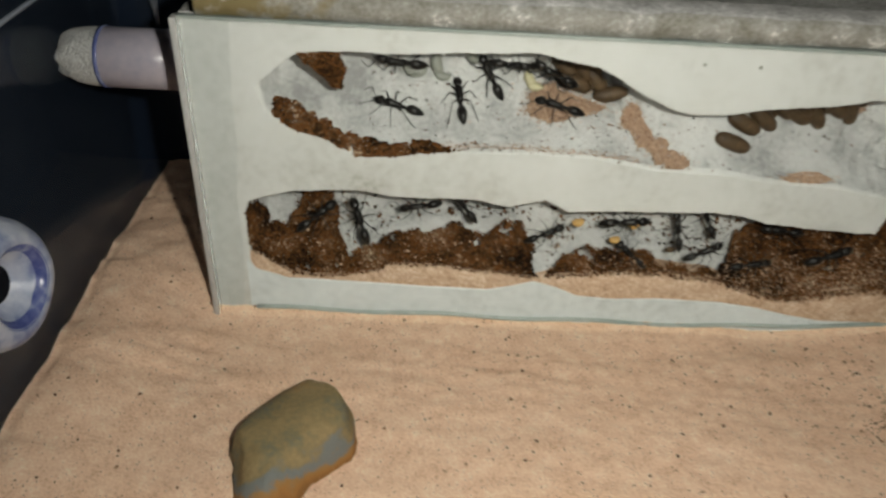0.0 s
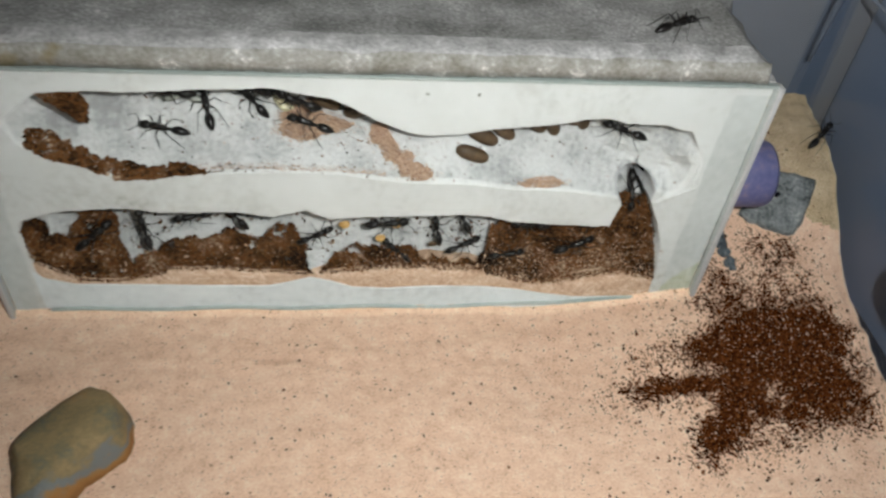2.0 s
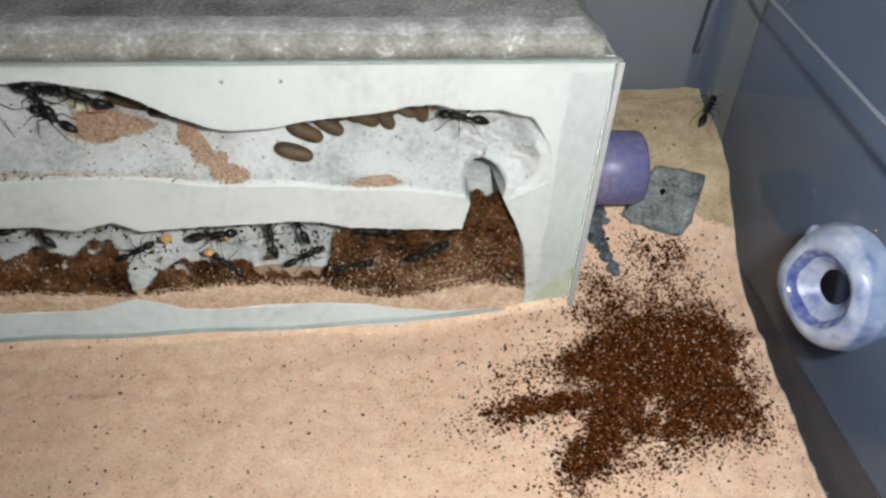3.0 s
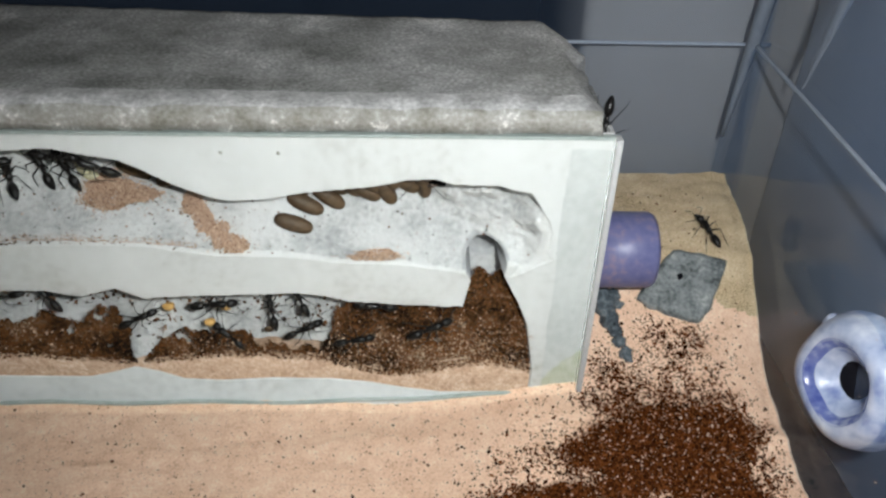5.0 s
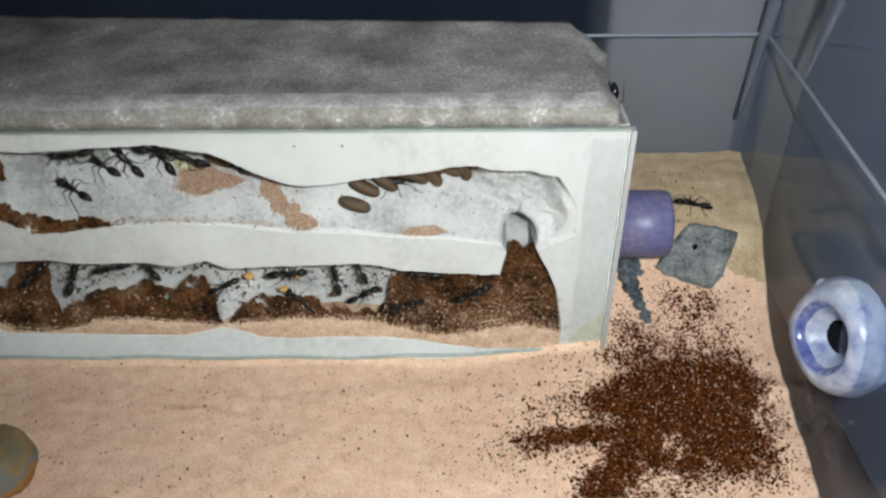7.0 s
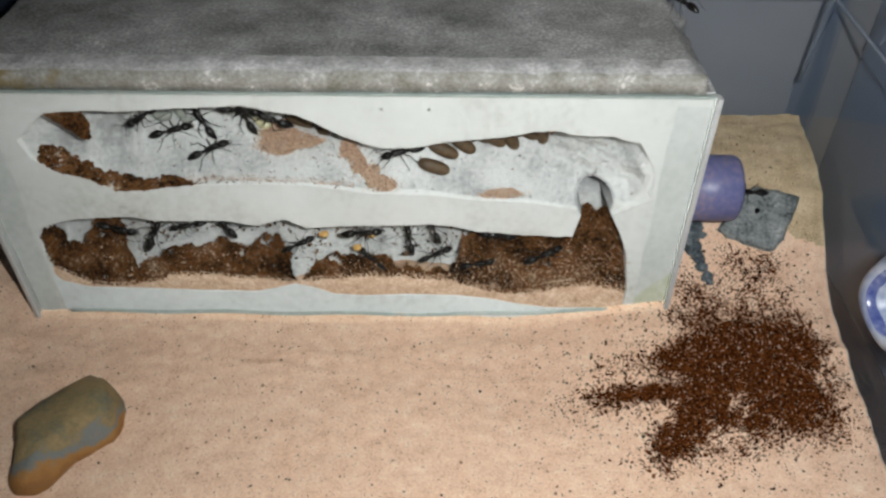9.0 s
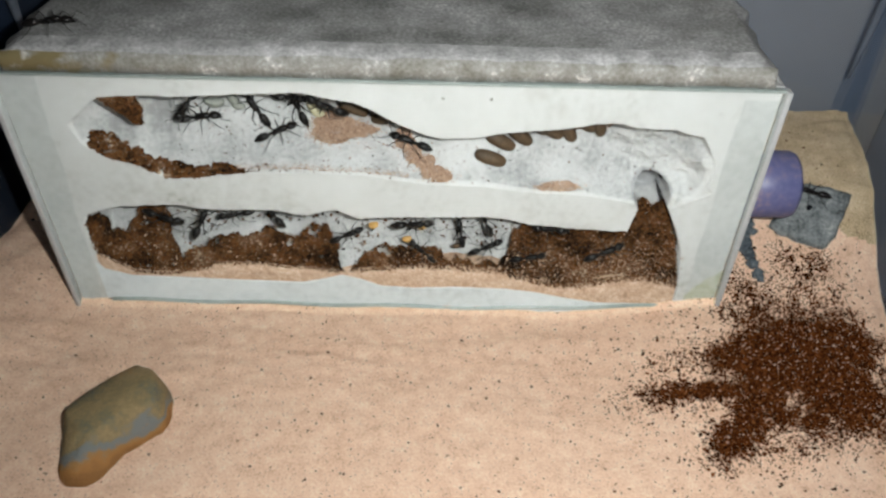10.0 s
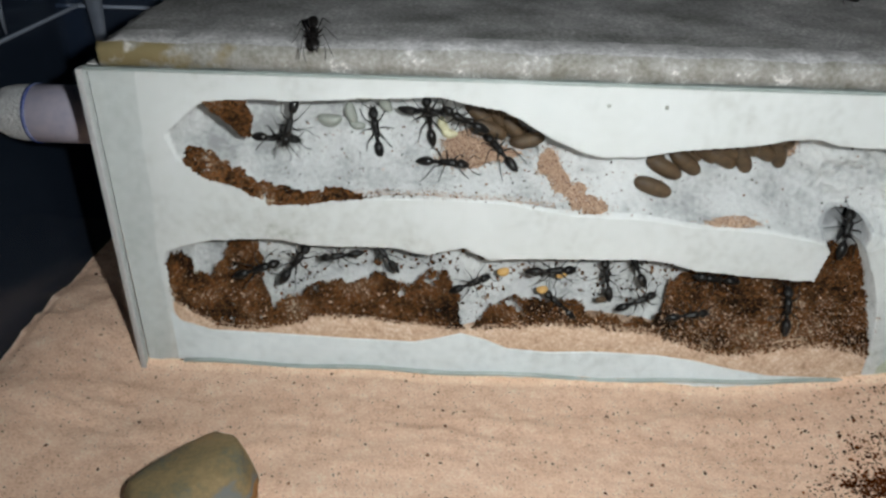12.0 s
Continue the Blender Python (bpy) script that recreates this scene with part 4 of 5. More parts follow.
def lobed_stone(lobes, flat_top, seed):
    """A worn stone: rounded lobes (centre, radii in millimetres) melted into one body, with a flattened top."""
    def inside(p):
        near = [((Vector((p.x - c[0], p.y - c[1], p.z - c[2])) * 1.0), q) for c, q in lobes]
        d = [(math.sqrt((v.x / q[0]) ** 2 + (v.y / q[1]) ** 2 + (v.z / q[2]) ** 2) - 1) * min(q) for v, q in near]
        return -2.2 * math.log(sum(math.exp(-k / 2.2) for k in d))

    bm = bmesh.new()
    bmesh.ops.create_icosphere(bm, subdivisions=5, radius=1)
    for v in bm.verts:
        d, lo, hi = v.co.copy(), 0.0, 40.0
        for k in range(18):
            mid = (lo + hi) / 2
            if inside(d * mid) < 0:
                lo = mid
            else:
                hi = mid
        p = d * lo
        p *= 1 + 0.10 * noise.noise(d * 1.5 + Vector((seed, 0, 0))) + 0.055 * noise.noise(d * 3.4 + Vector((0, seed, 0))) + 0.030 * noise.noise(d * 6.5 + Vector((0, 0, seed))) + 0.018 * noise.noise(d * 11) + 0.008 * noise.noise(d * 22)
        level = flat_top + 0.05 * p.x - 0.03 * p.y
        if p.z > level:
            p.z = level + (p.z - level) * 0.35
        for n, far in STONE_FACETS:
            over = p.dot(n) - far
            if over > 0:
                p = p - n * over * 0.55
        v.co = p * 1.04 / 1000
    return bm


stone = mesh_ob("river_stone", lobed_stone([((2.2, 6.0, 0), (12.0, 12.5, 11.5)), ((-4.8, -0.5, -0.5), (9.0, 9.0, 9.5)), ((-3.6, -11.2, -1.5), (6.6, 7.4, 7.4))], 8.0, 3), ROCK)
stone.matrix_basis = pose(0.0282, -0.0460, 0.0006, 0, 0, 0)
tagged(stone, "smooth ochre and grey river stone lying on the sand", "stone")


def slab(corners, thick):
    """A thin chip of stone: a bevelled, chipped plate over four corners."""
    bm = bmesh.new()
    a, b, c, d = [Vector(p) / 1000 for p in corners]
    normal = (b - a).cross(d - a).normalized()
    normal = normal if normal.z > 0 else -normal
    n = 22
    grid = []
    for i in range(n + 1):
        row = []
        for k in range(n + 1):
            u, v = i / n, k / n
            sq, tq = 2 * u - 1, 2 * v - 1
            pull = 1 - 0.07 * (sq * sq * tq * tq) ** 2
            p = a.lerp(b, 0.5 + sq * pull / 2).lerp(d.lerp(c, 0.5 + sq * pull / 2), 0.5 + tq * pull / 2)
            rim = min(u, v, 1 - u, 1 - v)
            wear = noise.noise(p * 260)
            p = p + normal * (thick * (1 - (1 - min(rim / 0.08, 1)) ** 2 * 0.8) + 0.00045 * noise.noise(p * 130) + 0.00012 * noise.noise(p * 700))
            if rim < 0.05:
                p = p + (((a + b + c + d) / 4) - p) * (0.02 + 0.07 * wear)
            row.append(bm.verts.new(p))
        grid.append(row)
    for i in range(n):
        for k in range(n):
            bm.faces.new((grid[i][k], grid[i + 1][k], grid[i + 1][k + 1], grid[i][k + 1]))
    bmesh.ops.recalc_face_normals(bm, faces=bm.faces[:])
    edge = [e for e in bm.edges if e.is_boundary]
    low = bmesh.ops.extrude_edge_only(bm, edges=edge)
    for v in low["geom"]:
        if isinstance(v, bmesh.types.BMVert):
            v.co -= normal * (thick + 0.002)
    bmesh.ops.recalc_face_normals(bm, faces=bm.faces[:])
    return bm


slate = tagged(mesh_ob("slate_chip", slab([(217.9, 22.0, 20.4), (230.6, 34.4, 30.6), (247.4, 31.6, 28.4), (237.0, 15.2, 16.6)], 0.0012), SLATE), "thin grey slate chip lying on the sand by the tube", "stone")
part("dark_spot", lathe_bm([(-0.0008, 0.0009), (0.0002, 0.0008), (0.0004, 0.0002)], (0.2318, 0.0262, 0.0262), (0.05, -0.5, 0.86), 14, 0.5, 5), SHADE_AND_SPOT, slate, "small dark spot on the stone")
twig = tagged(new("twig"), "dark weathered twig stub beside the nest", "twig")
for k, (x, y, r0) in enumerate([(207.0, 26.2, 2.6), (208.6, 23.6, 3.4), (210.2, 21.4, 3.8), (211.2, 18.4, 3.2), (212.2, 15.6, 2.5), (213.4, 12.8, 2.1), (214.6, 10.0, 2.0), (215.2, 8.6, 1.5), (212.6, 23.8, 2.2), (214.0, 21.6, 1.5)]):
    bm = bmesh.new()
    lump = bmesh.ops.create_icosphere(bm, subdivisions=3, radius=1)
    z = float(sand_height(np.array(x / 1000), np.array(y / 1000)))
    for v in lump["verts"]:
        q = v.co * (1 + 0.42 * noise.noise(v.co * 1.6 + Vector((k * 3.1, 0, 0))) + 0.22 * noise.noise(v.co * 4 + Vector((0, k, 0))))
        v.co = Vector((x + q.x * r0 * 0.85, y + q.y * r0, z * 1000 + 0.6 + q.z * r0 * 0.75)) / 1000
    part("twig_piece", bm, TWIG, twig)


# ---- brood ----
def ellipsoid_bm(centre, radii, sub=3, bend=0.0):
    bm = bmesh.new()
    bmesh.ops.create_icosphere(bm, subdivisions=sub, radius=1)
    for v in bm.verts:
        x, y, z = v.co
        v.co = Vector((centre[0] + x * radii[0], centre[1] + y * radii[1], centre[2] + z * radii[2] + bend * x * x))
    return bm


def cocoon(x, y, z, turn, size=1.0):
    bm = ellipsoid_bm((0, 0, 0), (0.0050 * size, 0.0021 * size, 0.0021 * size), 3)
    for v in bm.verts:
        k = abs(v.co.x) / (0.0050 * size)
        v.co.y *= 1 + 0.28 * k * k
        v.co.z *= 1 + 0.28 * k * k
    ob = mesh_ob("cocoon", bm, COCOON)
    ob.matrix_basis = pose(x, y, z, 0, turn, 0)
    return tagged(ob, "tan-brown papery ant cocoon lying in the upper chamber", "cocoon", "cocoons in the upper chamber")


def back_y(x, z, lift=0.0017):
    return FACE_Y + float(depth(np.array(x), np.array(z))) - lift


for x, z, turn in [(0.1276, 0.0546, 20), (0.1303, 0.0583, 28), (0.1355, 0.0590, 38), (0.1400, 0.0615, 40), (0.1440, 0.0600, 32), (0.1490, 0.0600, 60), (0.1535, 0.0618, 35), (0.1580, 0.0612, 75)]:
    cocoon(x, back_y(x, z), z, turn, 0.95)
for x, y, z, turn in [(0.0866, 0.0178, 0.0672, 40), (0.0906, 0.0180, 0.0674, 62), (0.0892, 0.0168, 0.0640, 25), (0.0948, 0.0176, 0.0640, 50), (0.0935, 0.0184, 0.0672, 70), (0.0982, 0.0160, 0.0617, -14)]:
    cocoon(x, y, z, turn, 0.9)


for k in range(14):
    x = 0.1235 + 0.0026 * k
    z = float(knots(np.array(x), UP_TOP)) - 0.0028 - 0.0009 * (k % 3)
    cocoon(x, 0.0145 + 0.0012 * (k % 2), z, 30 + 11 * (k % 4), 0.92)


def larva(x, z, r, lift):
    bm = ellipsoid_bm((0, 0, 0), (0.0020 * r, 0.0013 * r, 0.0015 * r), 3, 0.0005 * r)
    ob = mesh_ob("larva", bm, LARVA)
    ob.matrix_basis = pose(x, 0.0072 - lift, z, 10, -15, 0)
    return tagged(ob, "amber yellow ant larva among the crumbs", "larva", "larvae in the lower chamber")


def pale_grub(x, y, z, turn, size, tint, words):
    bm = ellipsoid_bm((0, 0, 0), (0.0030 * size, 0.0016 * size, 0.0016 * size), 3, 0.0007 * size)
    ob = mesh_ob("larva", bm, tint)
    ob.matrix_basis = pose(x, y, z, 0, turn, 0)
    return tagged(ob, words, "larva", "larvae in the upper chamber")


for x, z, turn, size in [(0.0505, 0.0650, 4, 1.0), (0.0555, 0.0672, 75, 0.9), (0.0570, 0.0640, 15, 0.7), (0.0638, 0.0700, 70, 0.9), (0.0585, 0.0712, 20, 0.8)]:
    pale_grub(x, FACE_Y + 0.0135, z, turn, size, GRUB, "pale grey-green larva under the roof of the upper chamber")
for x, z, turn in [(0.0778, 0.0652, 60), (0.0792, 0.0632, 20)]:
    pale_grub(x, FACE_Y + 0.0122, z, turn, 0.75, PALE_GRUB, "pale yellowish larva beside the patch of sand")
seed_bm = ellipsoid_bm((0, 0, 0), (0.0014, 0.0006, 0.0009), 2)
seed_husk = mesh_ob("seed", seed_bm, COCOON)
seed_husk.matrix_basis = pose(0.1190, 0.0060, 0.0235, 0, -10, 0)
tagged(seed_husk, "small red-brown seed husk on the lower chamber wall", "seed")
larva(0.0941, 0.0297, 0.8, 0.0), larva(0.1086, 0.0300, 0.9, 0.0), larva(0.1041, 0.0255, 0.75, 0.001)


# ---- ants ----
def limb_bm(points, radii, n=7):
    rings = []
    for k, (p, r) in enumerate(zip(points, radii)):
        a, b = points[max(k - 1, 0)], points[min(k + 1, len(points) - 1)]
        rings.append(ring_at(Vector(p) / 1000, Vector(b) - Vector(a), r / 1000, n=n))
    return tube_bm(rings, n)


def skin_bm(rows, n=14):
    """rows: x, z of the axis, half width, half height, in millimetres."""
    return tube_bm([[Vector((x, math.cos(2 * math.pi * i / n) * w, z + math.sin(2 * math.pi * i / n) * h)) / 1000 for i in range(n)] for x, z, w, h in rows], n)


LEG_FEET = [((2.3, 0.75, 2.5), (3.7, 2.3, 4.2), (5.8, 3.5, 1.2), (7.0, 4.0, 0.1)), ((0.9, 0.8, 2.4), (0.9, 2.7, 4.4), (0.3, 4.5, 1.3), (0.0, 5.4, 0.1)), ((-0.4, 0.75, 2.3), (-2.5, 2.4, 4.5), (-5.2, 3.7, 1.4), (-7.0, 4.3, 0.1))]


def build_ant():
    top = tagged(new("ant"), "slender glossy black ant with long thin legs", "ant", "ants of the colony")
    part("thorax", skin_bm([(3.7, 2.9, 0.45, 0.45), (3.3, 3.0, 0.80, 0.72), (2.4, 3.15, 1.12, 1.02), (1.5, 3.1, 1.06, 1.0), (0.7, 2.9, 0.90, 0.88), (0.0, 2.9, 0.92, 0.95), (-0.8, 2.75, 0.84, 0.86), (-1.5, 2.4, 0.5, 0.5)]), ANT, top)
    part("petiole", skin_bm([(-1.1, 2.4, 0.42, 0.42), (-1.6, 2.6, 0.52, 0.62), (-2.0, 2.75, 0.52, 0.74), (-2.4, 2.5, 0.46, 0.52), (-2.9, 2.45, 0.46, 0.46)], 10), ANT, top)
    part("gaster", skin_bm([(-2.4, 2.45, 0.35, 0.35), (-2.8, 2.5, 0.78, 0.72), (-3.5, 2.55, 1.14, 1.06), (-4.5, 2.5, 1.29, 1.20), (-5.6, 2.35, 1.18, 1.08), (-6.6, 2.1, 0.84, 0.78), (-7.3, 1.85, 0.40, 0.38), (-7.6, 1.75, 0.1, 0.1)], 16), ANT, top)
    head = part("head", skin_bm([(3.3, 2.9, 0.42, 0.42), (3.7, 2.95, 0.98, 0.8), (4.4, 2.95, 1.32, 0.98), (5.2, 2.8, 1.26, 0.92), (5.9, 2.6, 0.98, 0.72), (6.4, 2.4, 0.6, 0.45), (6.6, 2.3, 0.2, 0.15)], 14), ANT, top)
    for s in (1, -1):
        part("eye", ellipsoid_bm((0.0048, s * 0.00112, 0.0031), (0.00028, 0.00014, 0.00022), 2), ANT, head)
        part("mandible", limb_bm([(6.3, 0.4 * s, 2.2), (6.9, 0.55 * s, 2.1), (7.4, 0.15 * s, 2.0)], (0.22, 0.18, 0.05), 6), ANT, head)
        part("antenna", limb_bm([(6.0, 0.5 * s, 2.8), (7.0, 1.6 * s, 3.6), (7.6, 2.3 * s, 4.0), (8.6, 2.5 * s, 3.2), (9.6, 2.3 * s, 2.2), (10.2, 2.1 * s, 1.7)], (0.11, 0.10, 0.10, 0.10, 0.10, 0.06), 6), ANT, head)
        for hip, knee, ankle, toe in LEG_FEET:
            pts = [Vector((q[0], q[1] * s, q[2])) for q in (hip, knee, ankle, toe)]
            path = [pts[0], pts[0].lerp(pts[1], 0.5) + Vector((0, 0, 0.15)), pts[1], pts[1].lerp(pts[2], 0.5), pts[2], pts[2].lerp(pts[3], 0.6), pts[3]]
            leg = part("leg", limb_bm([p - pts[0] for p in path], (0.22, 0.22, 0.13, 0.115, 0.095, 0.07, 0.045)), ANT, top)
            leg.location = pts[0] / 1000
    return top


def stance(x, y, z, heading, ground, scale=1.0):
    """A pose in metres for an ant on a surface: heading in degrees in it, from +x; ground: its slope, 0 level, 90 a wall that faces the glass, 180 a ceiling."""
    g = radians(ground)
    e1, e2, n = Vector((1, 0, 0)), Vector((0, math.cos(g), math.sin(g))), Vector((0, -math.sin(g), math.cos(g)))
    ahead = e1 * math.cos(radians(heading)) + e2 * math.sin(radians(heading))
    m = Matrix((ahead, n.cross(ahead), n)).transposed().to_4x4()
    m.translation = Vector((x, y, z))
    return m


FIRST_ANT = build_ant()
FIRST_ANT.matrix_basis = stance(0.1060, 0.0078, 0.0303, 5, 60) @ Matrix.Scale(0.90, 4)
ANTS = []


def still_ant(x, y, z, heading, ground, label="", size=1.0):
    ob = copy_thing(FIRST_ANT, stance(x / 1000, y / 1000, z / 1000, heading, ground) @ Matrix.Scale(size, 4))
    if label:
        tagged(ob, label)
    return ob


# those that stay in the lower chamber, on the slope of crumbs
tagged(FIRST_ANT, "black ant beside amber larvae in the lower chamber")
for x, y, z, heading in [(86, 8.2, 25.4, 25), (108.5, 6.6, 21.4, 140), (120, 8.6, 28.3, 100), (127, 9.2, 31.8, 115), (128, 7.2, 22.8, 25), (146.5, 7.4, 30.2, 175), (53, 9.0, 31.6, 190), (64, 9.4, 32.2, 130), (141, 6.4, 19.8, 10)]:
    still_ant(x, y, z, heading, 62, "black ant resting among crumbs in the lower chamber", 0.88)
# those that stay under the roof of the upper chamber
for x, y, z, heading, ground in [(83.0, 11.0, 69.4, 150, 100), (74.0, 13.0, 71.6, 5, 140)]:
    still_ant(x, y, z, heading, ground, "black ant clinging under the roof of the upper chamber")


def mover(label):
    ob = copy_thing(FIRST_ANT, Matrix.Identity(4))
    ANTS.append(ob)
    return tagged(ob, label)


def floor_row(t, x, z, heading, ground=34):
    """On the upper chamber's sloping floor, in millimetres."""
    n_y, n_z = -math.sin(radians(ground)), math.cos(radians(ground))
    y = FACE_Y + float(depth(np.array(x / 1000), np.array(z / 1000))) - 0.0022
    return (t, stance(x / 1000, y - 0.0024 * n_y, z / 1000 - 0.0024 * n_z, heading, ground))


def at_row(t, x, y, z, heading, ground=0):
    return (t, stance(x / 1000, y / 1000, z / 1000, heading, ground))


def sand_row(t, x, y, heading, lift=0.0, ground=18):
    return (t, stance(x / 1000, y / 1000, float(sand_height(np.array(x / 1000), np.array(y / 1000))) + 0.0003 + lift, heading, ground))


def step_legs(ob, pace, swing, spells):
    """Swing the legs in two sets of three while the ant walks, within spells of time."""
    legs = [c for c in ob.children if c.name.startswith("leg")]
    for i, leg in enumerate(legs):
        rows = []
        for k in range(61):
            t = k * 0.2
            on = any(a <= t <= b for a, b in spells)
            turn = swing * math.sin(2 * math.pi * pace * t + (math.pi if i in (0, 2, 4) else 0)) if on else 0.0
            rows.append((t, Matrix.Translation(leg.location) @ pose(0, 0, 0, 0, 0, turn)))
        walk(leg, rows)


# ---- the torch that is held over the box and goes along with the lens: the only light ----
def build_torch():
    top = tagged(new("torch"), "small black torch, lit, held over the open box", "torch")
    part("housing", lathe_bm([(-0.012, 0.0046), (-0.0115, 0.0054), (0.0, 0.0058), (0.0040, 0.0060), (0.0040, 0.0052), (0.0, 0.0042)], (0, 0, 0), (0, 0, -1), 32, 0, 0, (True, False)), TABLE, top)
    part("lamp_lens", lathe_bm([(0.0, 0.0036), (0.0005, 0.0030), (0.0006, 0.0001)], (0, 0, 0), (0, 0, -1), 24), FLASH, top, "lit white lens")
    return top


TORCH = build_torch()
HELD = Matrix.Translation((0.025, 0.009, 0.004))


def motions():
    walk(TORCH, [(t, pose(*row) @ HELD) for t, *row in PATH])

    roof = mover("black ant walking over the concrete top of the nest")
    walk(roof, [at_row(0.0, 165, -0.8, 84.4, 150, 88), at_row(0.3, 166.5, -0.8, 84.8, 175, 88), at_row(0.5, 167.0, -0.8, 85.2, 172, 88), at_row(0.8, 168, 0.0, 86.2, 140, 65), at_row(1.0, 168.5, 0.6, 87.2, 125, 40), at_row(1.5, 171, 12.5, 88.4, 100, 4), at_row(2.0, 175, 12.5, 88.4, 25, 4), at_row(2.5, 182.5, 18.5, 88.7, 25, 4), at_row(3.0, 188, 20, 88.6, -10, 4),
                at_row(4.0, 195, 12, 88.4, -35, 4), (4.8, pose(0.2000, 0.0088, 0.0815, 30, 80, -100)), (5.5, pose(0.2002, 0.0094, 0.0797, 30, 84, -95)), (6.0, pose(0.2002, 0.0100, 0.0792, 30, 84, -90)), (6.5, pose(0.2002, 0.0098, 0.0802, 30, 82, -85)), (7.0, pose(0.1976, 0.0160, 0.0800, 25, 80, -60)),
                (8.0, pose(0.2000, 0.0250, 0.0880, 10, 45, 20)), at_row(8.8, 197, 35, 89.0, 110, 4), at_row(9.5, 194, 39, 89.2, 140, 4), at_row(10.5, 184, 46, 89.4, 120, 4), at_row(12.0, 176, 50, 89.4, 130, 4)])
    step_legs(roof, 1.7, 14, [(0.2, 4.6), (7.0, 9.4)])

    stroller = mover("black ant crossing the nest's rough concrete top")
    walk(stroller, [at_row(0.0, 8, 69, 62, 95, 90), at_row(8.2, 8, 69, 72, 95, 90), at_row(8.6, 7, 66.5, 86, 40, 60), at_row(8.9, 7, 58, 89.6, -20, 4), at_row(9.2, 5, 30, 89.0, -75, 4), at_row(9.5, 9.5, 9, 88.0, -35, 4), at_row(10.0, 15, 10, 88.3, 10, 4), at_row(10.5, 22.8, 12.5, 88.5, 15, 4), at_row(10.9, 32, 16.5, 88.7, 15, 4),
                    at_row(11.2, 41, 16, 88.7, -10, 4), at_row(11.5, 47, 13.0, 88.5, -45, 4), at_row(11.8, 50, 7.0, 88.3, -72, 8), at_row(12.0, 51, 2.6, 87.4, -79, 20)])
    step_legs(stroller, 2.0, 16, [(8.2, 12.0)])

    forager = mover("black ant on the tan sand by the blue entrance tube")
    walk(forager, [sand_row(0.0, 239, 33, 30), sand_row(1.5, 244, 37, 38), sand_row(2.0, 249.5, 44, 45, 0.004, 30), sand_row(2.5, 250.5, 47, 45, 0.0045, 30), sand_row(3.0, 252, 52.5, 58, 0.003, 30), sand_row(3.2, 251.5, 53, 66, 0.002, 26), sand_row(4.0, 247, 48, 90), sand_row(5.0, 242.5, 40.5, 110), sand_row(5.5, 239, 39, 125), sand_row(6.0, 234, 40, 138), sand_row(6.5, 232.5, 41.5, 145), sand_row(7.0, 233, 40.5, 168),
                   sand_row(8.0, 232, 34, 190, 0.001), sand_row(9.0, 229, 31, 180, 0.0015), sand_row(9.5, 230.5, 31, 175, 0.0015), sand_row(10.0, 232, 30, 165, 0.002), sand_row(10.5, 234.5, 29.5, 165, 0.002), sand_row(11.0, 235.5, 31, 172, 0.0015), sand_row(12.0, 236.5, 31.5, 175, 0.0015)])
    step_legs(forager, 1.3, 12, [(1.4, 3.2), (4.2, 6.8), (7.4, 10.6)])

    nurse = mover("black ant walking along the upper chamber over the cocoons")
    walk(nurse, [floor_row(0.0, 176, 54, 100), floor_row(0.5, 174, 55.7, 95), floor_row(1.0, 170.8, 58.2, 140), floor_row(1.5, 169.1, 60.4, 150), floor_row(2.0, 168, 61.0, 160), floor_row(2.5, 169, 61.2, 165), floor_row(3.0, 167.8, 61.6, 170), floor_row(4.0, 163, 61.5, 178), floor_row(5.0, 158.5, 61.2, 180), floor_row(5.5, 154.5, 60.5, 180),
                 floor_row(6.0, 148, 59.6, 185), floor_row(6.5, 141.5, 59.0, 187), floor_row(7.0, 140, 58.6, 190), floor_row(8.0, 132, 59.5, 190), floor_row(8.8, 123.9, 59.5, 192), floor_row(9.0, 118.6, 58.8, 196), floor_row(9.5, 110.2, 57.8, 170), floor_row(10.0, 105.1, 57.8, 160), floor_row(10.5, 96, 60.0, 165), floor_row(11.0, 90.3, 61.3, 170), floor_row(12.0, 91.5, 60.5, 130)])
    step_legs(nurse, 1.8, 14, [(0.2, 1.6), (4.8, 6.8), (7.4, 11.0)])

    walker = mover("black ant wandering over the grey floor of the upper chamber")
    walk(walker, [floor_row(0.0, 46.5, 58.0, 165), floor_row(1.0, 48.4, 58.1, 163), floor_row(2.0, 48.9, 58.4, 170), floor_row(3.0, 48.3, 58.4, 175), floor_row(5.0, 48.4, 58.6, 165), floor_row(6.5, 48.7, 58.7, 168), floor_row(7.0, 47.7, 57.9, 150), floor_row(7.6, 50, 57.5, 80), floor_row(8.2, 56, 57.5, 20), floor_row(9.0, 63.8, 57.8, 25),
                  floor_row(9.5, 67.3, 58.9, 28), floor_row(10.0, 68.1, 59.3, 25), floor_row(10.5, 70.5, 57.9, 8), floor_row(11.0, 75.6, 58.4, 5), floor_row(12.0, 78.4, 57.9, -5)])
    step_legs(walker, 1.6, 13, [(7.0, 12.0)])

    second = mover("black ant climbing between the upper chamber roof and floor")
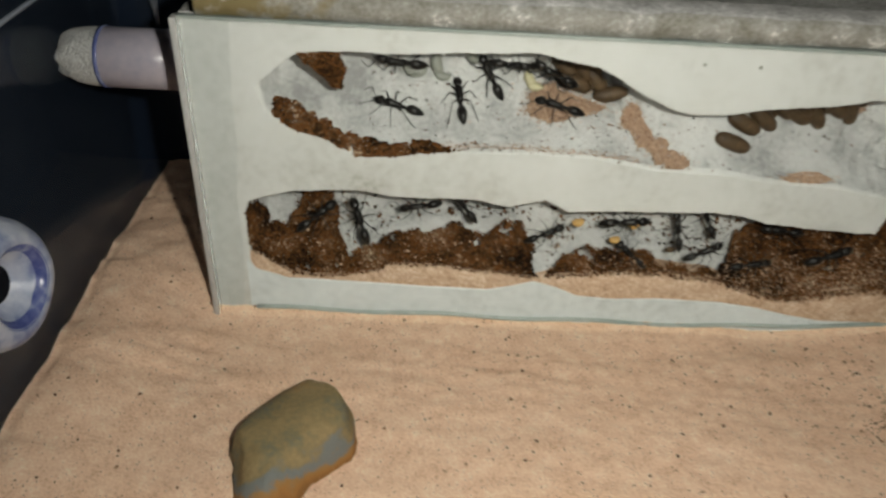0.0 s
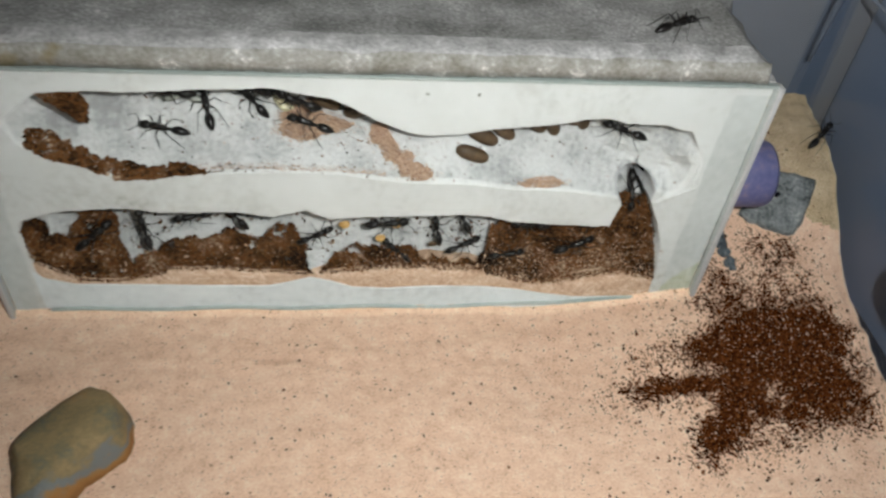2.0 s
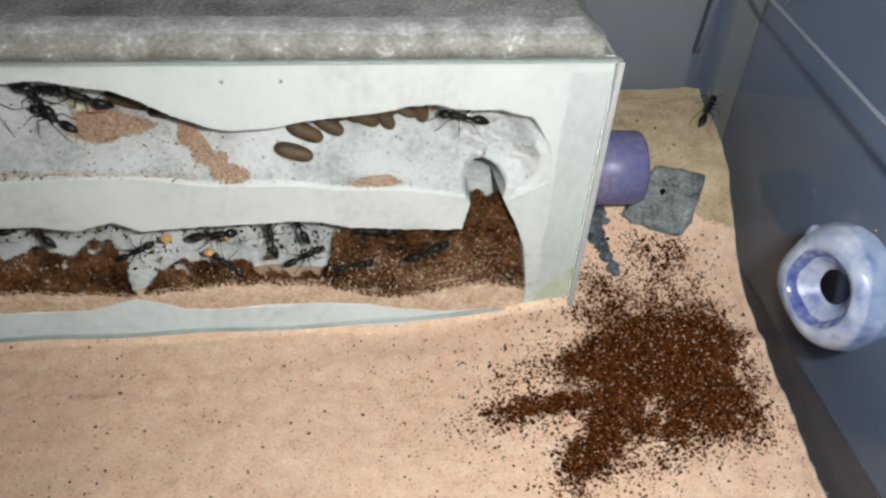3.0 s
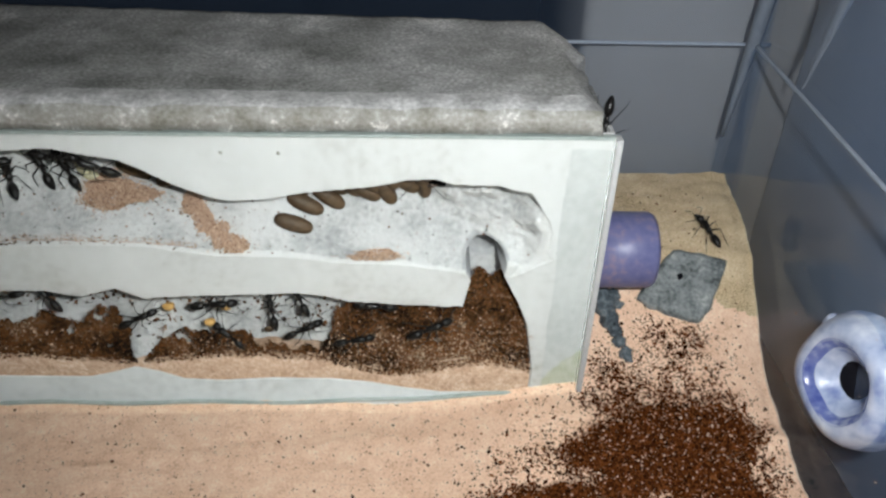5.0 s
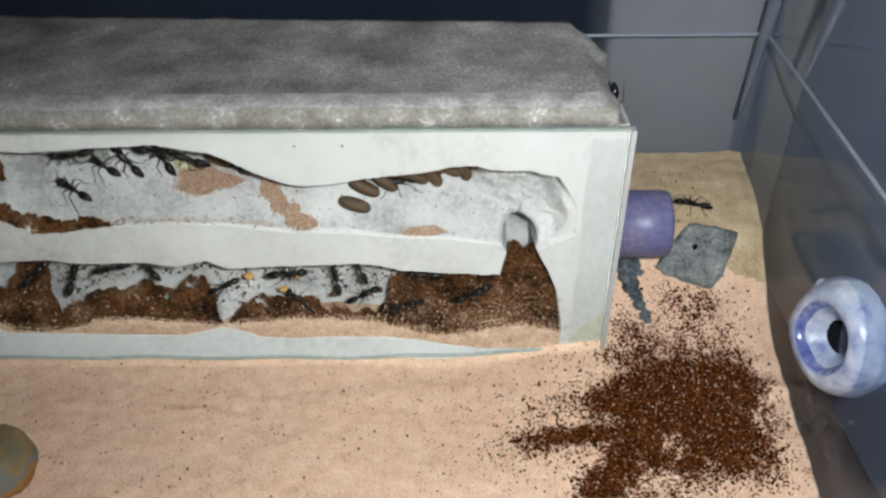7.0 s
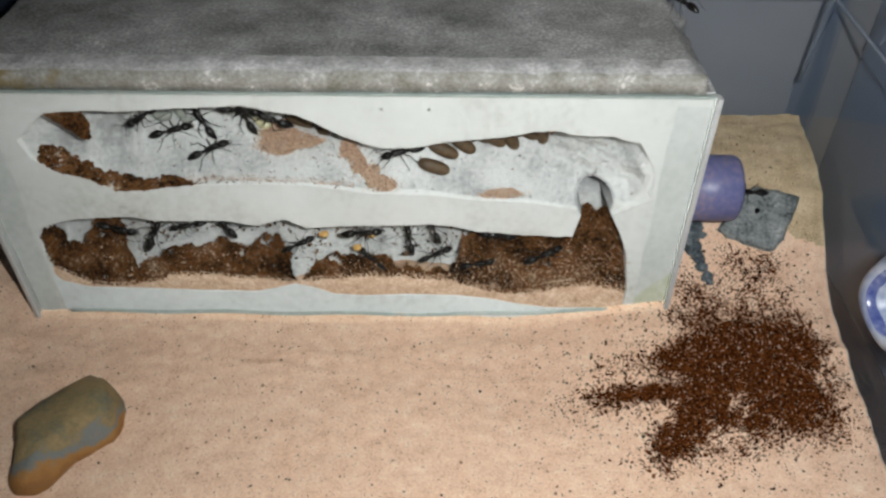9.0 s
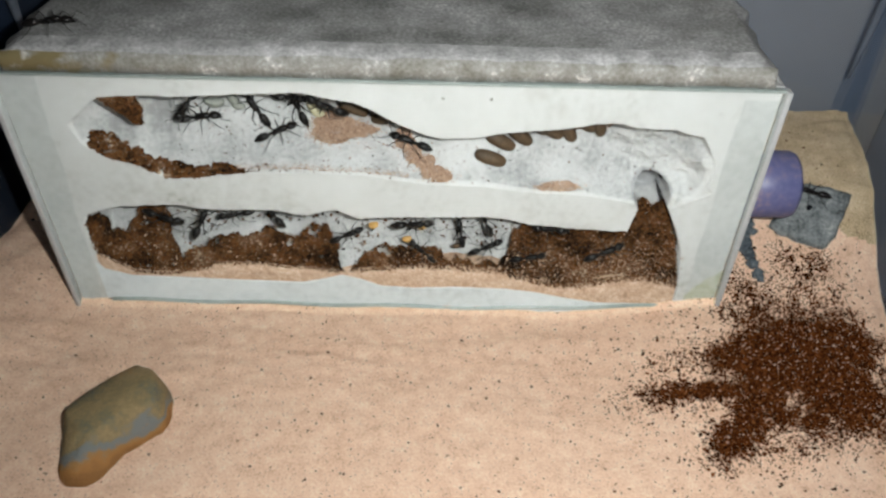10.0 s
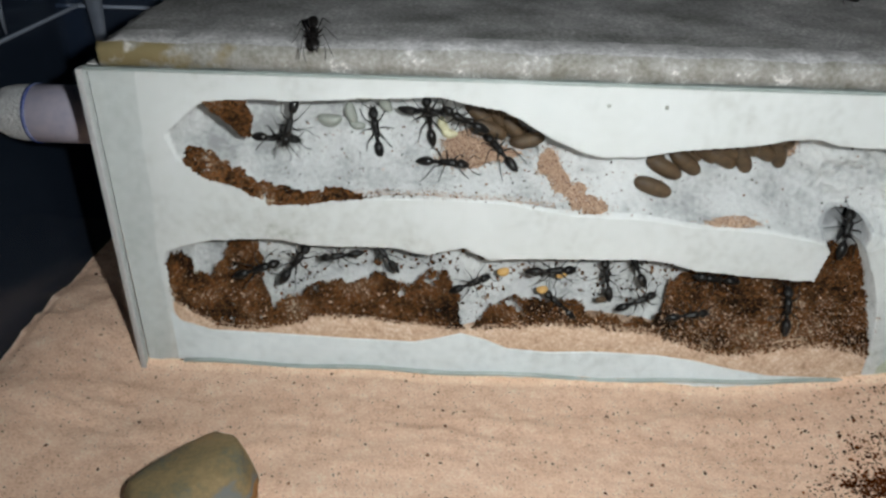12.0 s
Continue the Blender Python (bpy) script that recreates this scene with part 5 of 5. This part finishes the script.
    walk(second, [floor_row(0.0, 61.5, 60.4, 100), floor_row(0.5, 61.5, 60.6, 100), floor_row(1.0, 60.1, 61.6, 125), floor_row(1.5, 58.0, 62.8, 130), floor_row(2.0, 59.8, 63.5, 105), floor_row(2.5, 60.4, 62.8, 95), floor_row(4.0, 60.5, 63.0, 110), floor_row(5.0, 60.6, 63.2, 115), floor_row(5.5, 59.6, 62.2, 105), floor_row(6.5, 58.2, 64.6, 130), floor_row(7.0, 56.2, 63.8, 150),
                  floor_row(7.6, 55.5, 63.0, 105), floor_row(8.2, 54, 62.0, 50), floor_row(8.8, 53.5, 62.0, 18, 40), floor_row(9.5, 50.2, 61.4, 14, 35), floor_row(10.0, 46.2, 61.6, 8, 35), floor_row(10.5, 41.4, 61.2, 4, 35), floor_row(11.0, 38.8, 61.0, 2, 35), floor_row(12.0, 37.6, 60.9, -4, 35)])
    step_legs(second, 1.6, 12, [(6.2, 11.2)])

    third = mover("black ant hanging head up near the chamber roof")
    walk(third, [floor_row(0.0, 68.5, 65.5, 120, 70), floor_row(1.0, 71, 65.4, 130, 70), floor_row(3.0, 70.5, 65.5, 125, 70), floor_row(5.0, 68.4, 66.0, 110, 70), floor_row(6.5, 65.2, 65.2, 125, 70), floor_row(7.0, 63.4, 64.9, 130, 70), floor_row(9.0, 61.8, 64.7, 120, 70), floor_row(10.5, 62.2, 64.5, 125, 70), floor_row(11.0, 61.9, 64.5, 125, 70), floor_row(12.0, 61.9, 63.2, 100, 70)])

    fourth = mover("black ant beside the patch of peach sand in the upper chamber")
    walk(fourth, [floor_row(0.0, 85.1, 60.0, 165), floor_row(1.0, 84.4, 60.8, 165), floor_row(2.0, 85.2, 60.4, 162), floor_row(2.5, 80, 60.4, 168), floor_row(3.0, 73.4, 61.5, 150), floor_row(3.6, 73, 63.5, 125, 60), floor_row(5.0, 74, 65.5, 115, 70), floor_row(7.0, 73.5, 66.0, 120, 70), floor_row(9.0, 73.8, 66.2, 120, 70), floor_row(10.5, 73.6, 65.4, 110, 70), floor_row(12.0, 74.5, 66.4, 100, 70)])
    step_legs(fourth, 1.6, 12, [(2.0, 3.8)])

    fifth = mover("black ant deep under the roof of the upper chamber")
    walk(fifth, [at_row(0.0, 47, 14, 69.6, 170, 110), at_row(2.5, 53, 14, 69.6, 165, 110), at_row(5.5, 57, 13.5, 69.4, 175, 110), at_row(7.0, 50, 13.5, 69.4, 185, 110), at_row(8.2, 48, 13, 68.8, 200, 100), at_row(9.5, 46, 12.5, 67.8, 222, 90), at_row(10.5, 43.6, 12, 66.8, 240, 85), at_row(12.0, 42.4, 11.5, 66.2, 255, 80)])

    shaft = mover("black ant climbing through the shaft between the chambers")
    walk(shaft, [at_row(0.0, 170.5, 6.5, 48.6, -50, 62), at_row(0.5, 172.4, 6.8, 46.8, -60, 62), at_row(1.0, 174.0, 8.0, 45.2, -80, 62), at_row(1.5, 174.6, 9.0, 43.4, -88, 62), at_row(2.0, 175.2, 12.0, 39.5, -88, 62), at_row(2.5, 176.0, 16.0, 36.5, -88, 70), at_row(3.1, 186, 27.2, 22, -88, 90),
                 at_row(10.2, 186, 27.2, 22, -60, 90), at_row(10.7, 176.5, 16.0, 36.5, -50, 70), at_row(11.1, 175.2, 13.0, 40.0, -10, 62), at_row(11.5, 174.8, 9.5, 43.0, 60, 62), at_row(12.0, 174.6, 9.0, 43.8, 80, 62)])
    step_legs(shaft, 1.5, 12, [(0.2, 3.0), (10.4, 12.0)])

    low_a = mover("black ant at the end of the lower chamber, on brown crumbs")
    walk(low_a, [at_row(0.0, 27.2, 6.6, 28.8, 40, 62), at_row(1.5, 27.2, 6.2, 27.0, 35, 62), at_row(3.0, 28.5, 6.6, 28.4, 60, 62), at_row(6.0, 31, 7.2, 30.6, 70, 62), at_row(7.4, 31.5, 7.2, 31.2, 25, 62), at_row(9.0, 32.4, 7.4, 31.4, -12, 62), at_row(11.0, 32.4, 7.2, 31.2, -16, 62), at_row(12.0, 32.1, 6.6, 28.0, 20, 62)])
    low_b = mover("black ant against the grey wall of the lower chamber")
    walk(low_b, [at_row(0.0, 38, 6.6, 28.0, 110, 62), at_row(1.5, 40, 6.8, 29.2, 105, 62), at_row(6.0, 42, 7.0, 30.2, 75, 62), at_row(9.5, 43.8, 7.2, 30.6, 65, 62), at_row(11.0, 42.2, 7.0, 30.6, 65, 62), at_row(12.0, 41.8, 7.0, 30.0, 55, 62)])
    low_c = mover("black ant climbing the crumbs below the nest's inner shaft")
    walk(low_c, [at_row(0.0, 160, 5.4, 24.5, 20, 62), at_row(9.0, 160.9, 5.6, 24.5, 25, 62), at_row(9.5, 161.1, 5.4, 23.2, 25, 62), at_row(10.0, 163.4, 5.4, 23.6, 25, 62), at_row(10.5, 166.9, 5.8, 26.2, 25, 62), at_row(11.0, 165.3, 5.8, 26.5, 30, 62), at_row(12.0, 164.5, 5.4, 23.4, 90, 62)])


motions()
